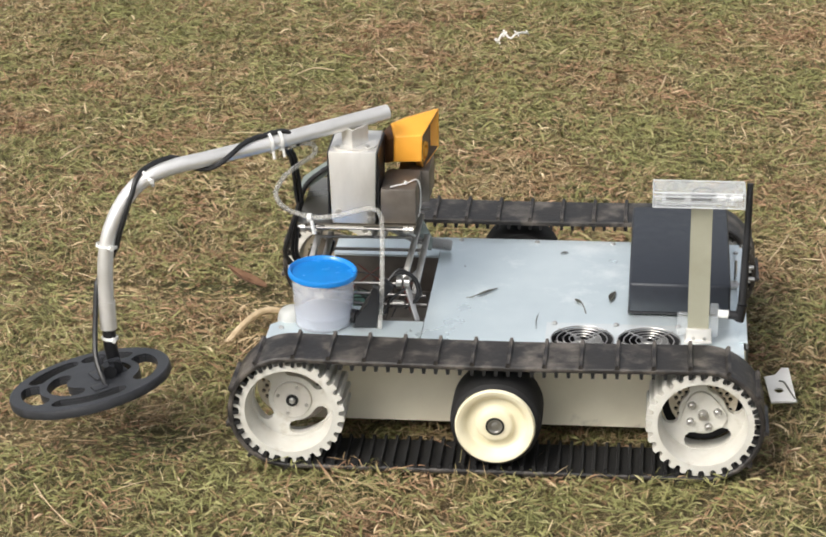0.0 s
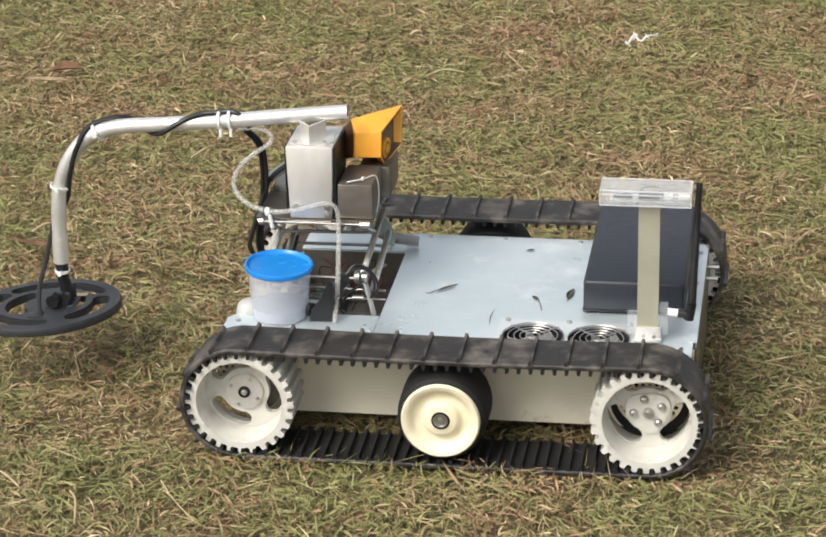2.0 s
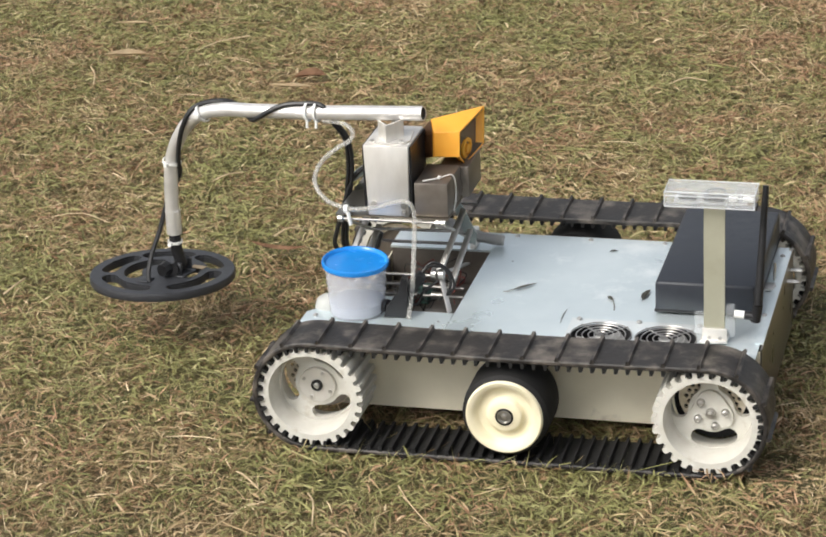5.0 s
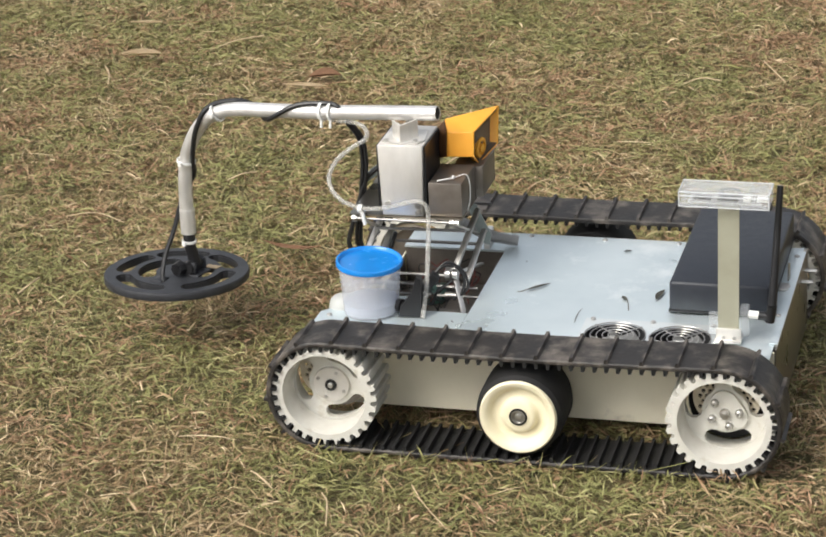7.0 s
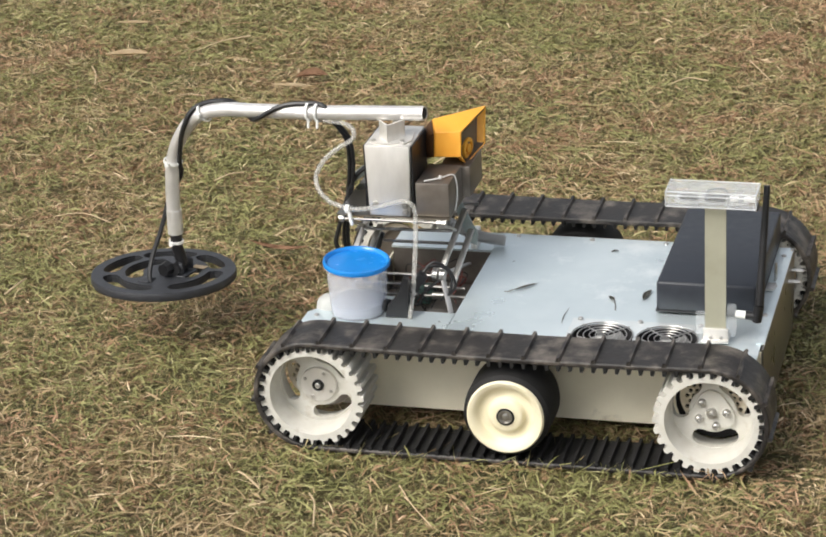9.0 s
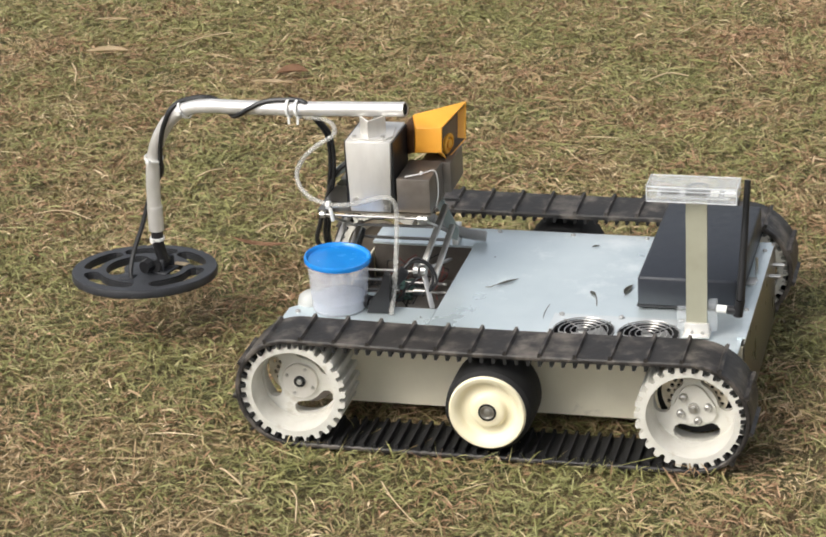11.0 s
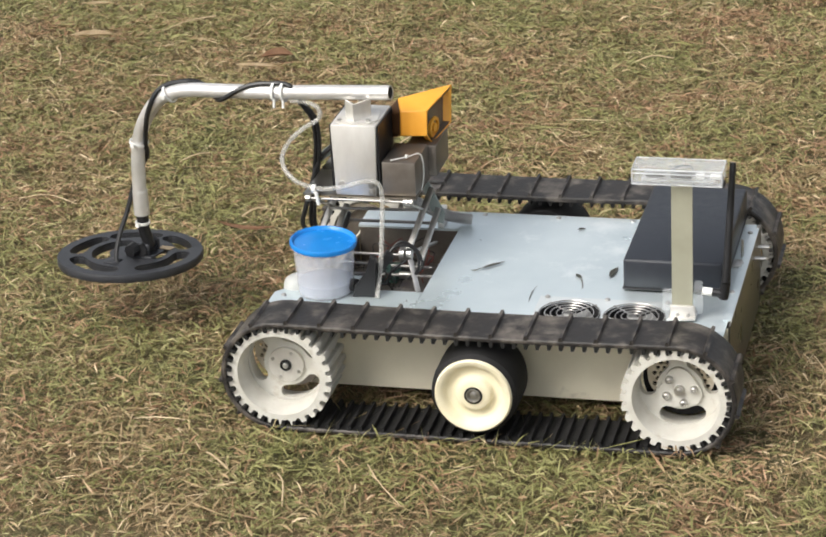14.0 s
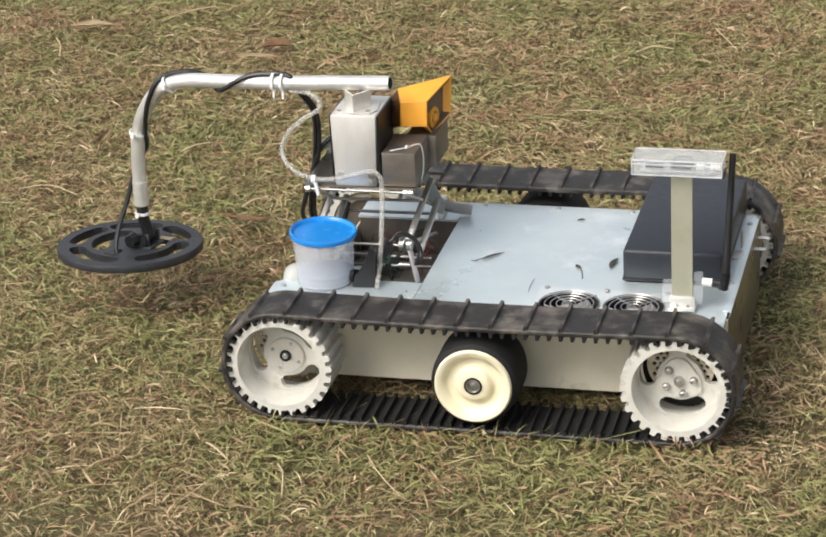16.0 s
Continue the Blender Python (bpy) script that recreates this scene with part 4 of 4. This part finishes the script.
    c0, c1, c2 = Vector((0.1275, 0.276, 0.4080)), Vector((0.1690, 0.276, 0.4120)), Vector((0.1850, 0.384, 0.4190))
    ctr = c0 * 0.12 + c1 * 0.50 + c2 * 0.38
    nrm = (c1 - c0).cross(c2 - c0).normalized()
    nrm = nrm if nrm.z > 0 else -nrm
    u = (c2 - c1).normalized()
    w = nrm.cross(u)
    ctr = ctr + w * 0.007 - u * 0.002
    for k in range(3):
        p = ctr + w * (k - 1) * 0.0045 + nrm * 0.0012
        bm.faces.new([bm.verts.new(p + u * s * 0.008 + w * q2 * 0.0012) for s, q2 in ((-1, -1), (1, -1), (1, 1), (-1, 1))])
    part("marking", bm, "black", pod, "dark printed bars", smooth=False)


lift()
clutter()
tower()


ARM = Vector((0.0875, 0.2401, 0.44))
ARM_AXIS = Vector((-0.115, -0.0155, 1.0))
SWUNG = []


def swung(parent, name, line, r, material):
    """A bending line in short rigid pieces: the first goes with the arm, the last stays."""
    n = len(line) - 1
    for i in range(n):
        bm = bmesh.new()
        pipe(bm, [line[i] + (line[i] - line[i + 1]) * 0.06, line[i + 1] + (line[i + 1] - line[i]) * 0.06], r, 10, False)
        SWUNG.append((part(name, bm, material, parent), 1 - (i + 0.5) / n))


def hoses():
    """The clear hose and the black leads that run from the arm to the deck."""
    hose = thing_part("clear_hose", "milky clear plastic hose")
    swung(hose, "hose_piece", glide([(-0.045, 0.255, 0.428), (-0.016, 0.250, 0.428), (0.003, 0.245, 0.421), (0.005, 0.240, 0.406), (-0.016, 0.232, 0.393), (-0.039, 0.225, 0.374), (-0.051, 0.215, 0.349), (-0.043, 0.205, 0.329), (-0.024, 0.195, 0.316)], 8), 0.0038, "hose")
    bm = bmesh.new()
    pipe(bm, glide([(-0.024, 0.195, 0.316), (0.012, 0.184, 0.311),
                    (0.050, 0.181, 0.316), (0.085, 0.180, 0.327), (0.104, 0.180, 0.329), (0.115, 0.179, 0.318), (0.117, 0.175, 0.290), (0.118, 0.160, 0.250), (0.119, 0.138, 0.203), (0.118, 0.118, 0.172), (0.118, 0.112, 0.163)], 7), 0.0038, 10)
    part("hose_run", bm, "hose", hose)
    bm = bmesh.new()
    m = Matrix.Translation((0.006, 0.186, 0.310)) @ pose(0, 0, 0, 0, 90, 0)
    lathe(bm, [(0.0048, -0.003), (0.0066, -0.003), (0.0066, 0.003), (0.0048, 0.003)], m, 14)
    rod(bm, (0.010, 0.181, 0.306), (0.014, 0.180, 0.286), 0.0030, 8)
    part("hose_tie", bm, "nylon", robot, "white cable tie")
    for dx in (0.0, 0.0065):
        lead = thing_part("lead", "black lead")
        swung(lead, "lead_piece", glide([(-0.036 + dx, 0.270, 0.423), (-0.019 + dx, 0.280, 0.391), (-0.018 + dx, 0.290, 0.345), (-0.027 + dx, 0.300, 0.287)], 16), 0.0032, "cable")
        bm = bmesh.new()
        pipe(bm, glide([(-0.027 + dx, 0.300, 0.287), (-0.038 + dx, 0.310, 0.237), (-0.040 + dx, 0.315, 0.194), (-0.022 + dx, 0.318, 0.166), (0.012, 0.322, 0.15), (0.03, 0.33, 0.12)], 8), 0.0032, 8)
        part("lead_run", bm, "cable", lead)
    bm = bmesh.new()
    pipe(bm, glide([(0.034, 0.300, 0.355), (0.012, 0.300, 0.342), (-0.014, 0.298, 0.318), (-0.030, 0.296, 0.275), (-0.044, 0.296, 0.23), (-0.050, 0.300, 0.20), (-0.03, 0.31, 0.17)], 8), 0.0038, 8)
    part("lead", bm, "cable", robot, "looped black lead")
    bm = bmesh.new()
    m = Matrix.Translation((0.008, 0.330, 0.330)) @ pose(0, 0, 0, 0, -36, 0)
    box(bm, -0.040, 0.026, -0.028, 0.028, -0.003, 0.004, 0.001, m)
    part("cover_plate", bm, "grey_plate", robot, "grey-green plate behind the tower")


hoses()

# ---- the arm: tube, leads and coil turn together on the tower ----


def arm():
    a = thing_part("detector_arm", "bent aluminium arm that swings a search coil")
    a.location = ARM
    end, coil_c = Vector((0.124, 0.234, 0.4555)), Vector((-0.363, 0.331, 0.117))
    flat = (coil_c - end)
    flat.z = 0
    u = flat.normalized()
    n = Vector((-u.y, u.x, 0))

    def at(d, z, off=0.0):
        return end + u * d + Vector((0, 0, z - end.z)) + n * off - ARM

    curve = [(0, 0.4545, 0), (0.10, 0.4465, 0.005), (0.186, 0.4390, 0.009), (0.29, 0.4310, 0.010), (0.345, 0.4270, 0.009), (0.385, 0.4180, 0.0085), (0.415, 0.3985, 0.008), (0.440, 0.3650, 0.007), (0.456, 0.3248, 0.006), (0.4625, 0.270, 0.0055), (0.4635, 0.200, 0.005)]
    bm = bmesh.new()
    pipe(bm, glide([at(*q) for q in curve], 6), 0.0115, 20, True, 0.86)
    tube = part("tube", bm, "tube", a, "bent pale aluminium tube", angle=50)
    # black plug near the end paints in the shade of the hollow tube
    bm = bmesh.new()
    rod(bm, at(0.0015, 0.4544), at(0.02, 0.453), 0.0096, 20)
    part("bore_shade", bm, "tyre", a, "black plug standing in for shade in the open tube")
    bm = bmesh.new()
    pipe(bm, [at(0.4630, 0.240, 0.005), at(0.4635, 0.198, 0.005)], 0.0126, 18)
    part("sleeve", bm, "tube", a)
    bm = bmesh.new()
    pipe(bm, [at(0.4635, 0.200, 0.005), at(0.4630, 0.172, 0.004), at(0.458, 0.142, 0.0)], 0.0098, 16)
    part("stem", bm, "black", a, "black plastic lower stem")
    bm = bmesh.new()
    rod(bm, at(0.462, 0.140, -0.020), at(0.462, 0.140, 0.022), 0.0105, 16)
    part("knuckle", bm, "black", a)
    bm = bmesh.new()
    rod(bm, at(0.474, 0.141, 0.020), at(0.476, 0.141, 0.034), 0.0125, 8, 0.0105)
    part("clamp_knob", bm, "black", a, "black clamp knob")
    # lead wound round the tube, then hanging free down to the coil
    line = [at(0.150, 0.430, 0.010), at(0.168, 0.452, 0.012)]
    fine = glide([at(*q) for q in curve], 12)
    for i, p in enumerate(fine):
        k = i / (len(fine) - 1)
        if k < 0.2 or k > 0.93:
            continue
        d = (fine[min(i + 1, len(fine) - 1)] - fine[max(i - 1, 0)]).normalized()
        up = d.cross(n).normalized()
        ang = radians(np.interp(k, [0.20, 0.24, 0.27, 0.31, 0.36, 0.41, 0.52, 0.60, 0.70, 0.80, 0.86, 0.93], [0, -15, -80, -170, -270, -335, -372, -440, -490, -530, -600, -700]))
        s = d.cross(up)
        line.append(p + (math.cos(ang) * up + math.sin(ang) * s) * 0.0145)
    line += [at(0.486, 0.205, 0.012), at(0.494, 0.168, 0.030), at(0.492, 0.140, 0.050), at(0.486, 0.124, 0.058)]
    bm = bmesh.new()
    pipe(bm, glide(line[:2] + line[2:-4:2] + line[-4:], 4), 0.0040, 8)
    part("coil_lead", bm, "cable", a, "black lead wound round the tube")
    # white ties
    for d, z, dd, dz in ((0.180, 0.4405, 1, -0.06), (0.196, 0.4395, 1, -0.06), (0.388, 0.4165, 0.8, -0.5), (0.456, 0.3248, 0.18, -1.0), (0.4630, 0.184, 0.05, -1)):
        c = at(d, z, 0.009 if d < 0.4 else 0.006)
        ax = (u * dd + Vector((0, 0, dz))).normalized()
        m = Matrix.Translation(c) @ ax.to_track_quat("Z", "Y").to_matrix().to_4x4()
        bm = bmesh.new()
        r = 0.0105 if z < 0.2 else 0.0140
        lathe(bm, [(r, -0.0022), (r + 0.0018, -0.0022), (r + 0.0018, 0.0022), (r, 0.0022), (r, -0.0022)], m, 20)
        if z > 0.43:
            rod(bm, c + Vector((0, -0.010, -0.010)), c + Vector((0, -0.012, -0.023)), 0.0022, 8)
        else:
            rod(bm, c - n * (r + 0.001) * (1 if n.y > 0 else -1), c - n * (r + 0.008) * (1 if n.y > 0 else -1), 0.0035, 8)
        part("tie", bm, "nylon", a)
    # the coil, loose on its knuckle
    m = Matrix(((-u.x, -n.x, 0, 0), (-u.y, -n.y, 0, 0), (0, 0, 1, 0), (0, 0, 0, 1)))
    R = 0.121
    holes = [kidney(0.075, 0.103, *span) for span in ((36, 72), (92, 134), (154, 198), (224, 280), (314, 372))]
    holes += [kidney(0.034, 0.064, 130, 228), kidney(0.042, 0.064, -8, 40)]
    bm = bmesh.new()
    plate(bm, [circle(R - 0.002, 72)] + [h[::-1] for h in holes], 0.004, 0.0075, m)
    lathe(bm, [(R - 0.003, -0.006), (R - 0.001, -0.006), (R, -0.004), (R, 0.004), (R - 0.001, 0.0068), (R - 0.0022, 0.0075)], m, 72)
    plate(bm, [circle(R - 0.002, 72)] + [h[::-1] for h in holes], -0.006, 0.0035, m)
    coil = part("search_coil", bm, "coil", a, "round charcoal plastic search coil with slots", angle=30)
    bm = bmesh.new()
    box(bm, 0.036, 0.060, 0.030, 0.044, 0.0076, 0.0086, 0, m)
    label = part("sticker", bm, "leaf_pale", a, "small faded label", smooth=False)
    mount = []
    for dims in ((0.022, 0.048, -0.019, -0.012, 0.0115, 0.031), (0.022, 0.048, 0.012, 0.019, 0.0115, 0.031), (0.004, 0.054, -0.022, 0.022, 0.006, 0.011), (-0.012, 0.010, -0.066, -0.040, 0.006, 0.0105)):
        bm = bmesh.new()
        box(bm, *dims, 0.003, m)
        mount.append(part("mount_ear" if dims[5] > 0.02 else "mount_base" if dims[5] > 0.0108 else "lead_socket", bm, "coil", a))
    return a, (coil, label, *mount), coil_c - ARM


arm_ob, coil_parts, coil_at = arm()


# ---- things lying on the lawn and on the deck ----
def leaf(name, p, turn, length, width, material, label, curl=0.3, stalk=0.0, tilt=0.0):
    """A curled dry leaf with a midrib fold."""
    bm = bmesh.new()
    n, rows = 10, []
    for i in range(n + 1):
        k = i / n
        w = width * max(0.02, math.sin(math.pi * min(1, k * 0.97 + 0.015)) ** 0.8) / 2
        x = (k - 0.5) * length
        z = 0.004 + curl * length * (k - 0.5) ** 2
        y = 0.10 * length * math.sin(2.2 * k)
        rows.append([bm.verts.new((x, y + s * w, z + abs(s) * w * 0.45)) for s in (-1, -0.5, 0, 0.5, 1)])
    for a, b in zip(rows, rows[1:]):
        for k in range(4):
            bm.faces.new((a[k], a[k + 1], b[k + 1], b[k]))
    bmesh.ops.solidify(bm, geom=list(bm.faces), thickness=0.0008)
    if stalk:
        pipe(bm, glide([(-length / 2, 0, 0.005 + curl * length * 0.25), (-length / 2 - stalk * 0.5, 0.003, 0.004), (-length / 2 - stalk, 0.008, 0.003)], 5), 0.0009, 5)
    ob = part(name, bm, material, None, label)
    tagged(ob, category="leaf")
    ob.matrix_basis = pose(*p, 0, tilt, turn)
    return ob


def litter():
    leaf("dry_leaf", (-0.276, 0.677, 0.020), -10, 0.115, 0.018, "leaf_brown", "long curled brown leaf on the grass", 0.5)
    leaf("dry_leaf", (0.347, 0.580, 0.020), -52, 0.120, 0.026, "leaf_brown", "reddish brown curled leaf on the grass", 0.4)
    leaf("dry_leaf", (-0.520, 1.557, 0.024), -6, 0.095, 0.022, "leaf_pale", "pale straw-coloured leaf on the grass", 0.2)
    leaf("dry_leaf", (-0.500, 1.645, 0.020), 12, 0.070, 0.050, "leaf_brown", "broad rusty brown leaf on the grass", 0.02)
    leaf("dry_leaf", (-0.955, 1.735, 0.022), 4, 0.095, 0.034, "leaf_pale", "pale brown flat leaf on the grass", 0.15)
    leaf("dry_leaf", (-1.025, 1.965, 0.022), 2, 0.080, 0.018, "leaf_pale", "thin pale leaf on the grass", 0.2)
    # crumpled white scrap
    bm = bmesh.new()
    r = random.Random(8)
    pts = [(-0.032, -0.022, 0.010), (-0.020, -0.004, 0.022), (-0.005, -0.006, 0.012), (0.008, 0.004, 0.020), (0.030, 0.030, 0.014)]
    pipe(bm, glide(pts, 4), 0.0024, 6)
    for k in range(7):
        p = Vector(pts[r.randrange(5)])
        box(bm, -0.008, 0.008, -0.0022, 0.0022, -0.0008, 0.0008, 0, Matrix.Translation(p) @ pose(0, 0, 0, r.uniform(0, 90), r.uniform(-60, 60), r.uniform(0, 180)))
    ob = part("paper_scrap", bm, "paper", None, "crumpled white scrap of paper on the grass", smooth=False)
    tagged(ob, category="litter")
    ob.matrix_basis = pose(0.702, 1.975, 0.010)
    # bent cream twig
    bm = bmesh.new()
    pipe(bm, glide([(0.352, 0.375, 0.004), (0.372, 0.405, 0.022), (0.395, 0.44, 0.032), (0.425, 0.455, 0.030), (0.46, 0.46, 0.006)], 6), 0.006, 8)
    tagged(part("bent_stick", bm, "leaf_pale", None, "bent cream bare stick on the grass"), category="stick")
    # white card with a hole
    bm = bmesh.new()
    m = pose(1.242, 0.222, 0.036, 9, -3, 8) @ Matrix.Diagonal((0.68, 0.66, 1, 1))
    plate(bm, [[(-0.034, -0.062), (0.022, -0.066), (0.026, 0.070), (0.010, 0.072), (-0.008, 0.046), (-0.034, 0.040)], circle(0.0105, 20, -0.010, -0.018, True)], -0.0015, 0.0015, m)
    card = part("white_plate", bm, "paper", None, "white plate with a round hole lying on the grass", smooth=False)
    tagged(card, category="plate")
    # black disc under the plate stands in for the dark inside its hole
    bm = bmesh.new()
    plate(bm, [circle(0.0103, 20, -0.010, -0.018)], -0.010, -0.008, m)
    part("hole_shade", bm, "black", card, smooth=False)
    bm = bmesh.new()
    pipe(bm, glide([m @ Vector(p) for p in ((-0.004, 0.016, 0.003), (0.006, 0.006, 0.004), (0.013, -0.03, 0.004), (0.020, -0.060, 0.003))], 5), 0.0013, 5)
    part("pen_line", bm, "leaf_green", card, "thin dark grass stalk across it")
    # a few long pale straws
    r = random.Random(21)
    for k in range(46):
        x, y, a, l = r.uniform(-1.5, 1.6), r.uniform(-0.35, 2.5), r.uniform(0, math.pi), r.uniform(0.05, 0.13)
        if -0.15 < x < 1.3 and -0.15 < y < 0.75:
            continue
        bm = bmesh.new()
        pipe(bm, glide([(-l / 2, 0, 0.012), (0, r.uniform(-0.01, 0.01), 0.022), (l / 2, 0, r.uniform(0.01, 0.03))], 4), r.uniform(0.0009, 0.0018), 5)
        ob = part("straw", bm, "leaf_pale", None, "single pale dry straw lying on the grass")
        tagged(ob, category="straw", group="straws on the lawn")
        ob.matrix_basis = pose(x, y, 0, 0, 0, math.degrees(a))


litter()
DECK_LEAVES = [(leaf("fallen_leaf", (0, 0, 0), 0, 0.046, 0.0075, "leaf_green", "narrow grey-green leaf on the metal deck", 0.15, 0.012), pose(0.270, 0.257, DECK - 0.003, 0, 0, 40)),
               (leaf("fallen_leaf", (0, 0, 0), 0, 0.020, 0.0075, "leaf_green", "small leaf with a long stalk on the deck", 0.1, 0.034), pose(0.411, 0.236, DECK - 0.003, 0, 0, 116)),
               (leaf("fallen_leaf", (0, 0, 0), 0, 0.040, 0.010, "leaf_green", "pointed leaf beside the black case", 0.15, 0.0), pose(0.464, 0.255, DECK - 0.003, 0, 0, 76)),
               (leaf("fallen_leaf", (0, 0, 0), 0, 0.014, 0.007, "leaf_green", "tiny leaf fragment on the deck", 0.1, 0.0), pose(0.381, 0.425, DECK - 0.003, 0, 0, 20)),
               (leaf("fallen_stalk", (0, 0, 0), 0, 0.062, 0.0013, "leaf_green", "thin dry stalk across the metal deck", 0.05, 0.0), pose(0.355, 0.158, DECK - 0.003, 0, 0, 84))]


# ---- movement ----
# the machine's way: seconds, x, y and turn in degrees
DRIVE = [(0.0, 0.5208, -0.0095, 0.6), (1.0, 0.5160, -0.0092, 0.45), (1.1, 0.4790, -0.009, 0.42), (1.2, 0.4430, -0.0087, 0.40), (1.3, 0.4050, -0.0084, 0.38), (1.4, 0.3660, -0.0081, 0.36), (1.5, 0.3265, -0.0079, 0.35),
         (1.6, 0.2930, -0.0079, 0.35), (1.7, 0.2610, -0.0079, 0.35), (1.8, 0.2590, -0.0079, 0.35), (2.0, 0.2590, -0.0079, 0.35), (2.5, 0.2596, -0.0056, 0.30), (3.0, 0.2600, -0.0060, 0.28), (3.4, 0.2600, -0.0060, 0.28),
         (3.5, 0.2230, -0.0050, 0.24), (3.6, 0.1860, -0.0042, 0.20), (3.7, 0.1490, -0.0034, 0.16), (3.8, 0.1120, -0.0026, 0.12), (3.9, 0.0740, -0.0018, 0.08), (4.0, 0.0370, -0.0009, 0.04), (4.1, 0.0020, 0.0, 0.0), (4.2, 0.0, 0.0, 0.0),
         (16.0, 0.0, 0.0, 0.0)]
# the arm's swing: seconds, degrees
SWING = [(0.0, 42.0), (0.1, 42.7), (0.2, 41.6), (0.4, 28), (0.5, 13), (0.6, 0), (0.8, -24), (1.0, -36.4), (1.1, -34.8), (1.2, -25.5), (1.4, -15.5), (1.5, -11.9), (1.7, -2), (2.0, 12), (2.2, 32), (2.4, 47.8), (2.5, 48.4), (2.6, 46.6),
         (2.8, 29), (3.0, 6), (3.2, -18.1), (3.4, -35), (3.5, -35), (3.6, -28), (3.8, -15), (4.0, -4), (4.1, 0), (4.2, 0), (16.0, 0)]


def motions():
    way = [(t, pose(x, y, 0, 0, 0, a)) for t, x, y, a in DRIVE]
    walk(robot, way)
    for ob, m in DECK_LEAVES:
        walk(ob, [(t, w @ m) for t, w in way])
    # metres of track still to run out before the end; the machine skids a little in the first drive
    roll = [(t, x if x < 0.26 else 0.26 + 0.957 * (x - 0.26)) for t, x, _, _ in DRIVE]
    for ob, r in wheels:
        at = ob.location.copy()
        walk(ob, [(t, pose(*at, 0, math.degrees(s / r), 0)) for t, s in roll])
    # the belt's pieces run round the loop
    for ob, s in pieces:
        walk(ob, [(t, on_loop(s - run)) for t, run in roll])
    swing = [(t, Matrix.Rotation(radians(a), 4, ARM_AXIS), a) for t, a in SWING]
    walk(arm_ob, [(t, Matrix.Translation(ARM) @ r) for t, r, _ in swing])
    for ob, share in SWUNG:
        walk(ob, [(t, Matrix.Translation(ARM) @ Matrix.Rotation(radians(a) * share, 4, ARM_AXIS) @ Matrix.Translation(-ARM)) for t, _, a in swing])
    # the loose coil dips towards the side it swings to
    for ob in coil_parts:
        rows = []
        for t, r, a in swing:
            lean = Vector((-0.31 * math.sin(radians(a)), 0.07, 1)).normalized()
            turn = Vector((0, 0, 1)).rotation_difference(lean).to_matrix().to_4x4() @ Matrix.Rotation(radians(a), 4, "Z")
            rows.append((t, Matrix.Translation(coil_at) @ r.inverted() @ turn))
        walk(ob, rows)


motions()
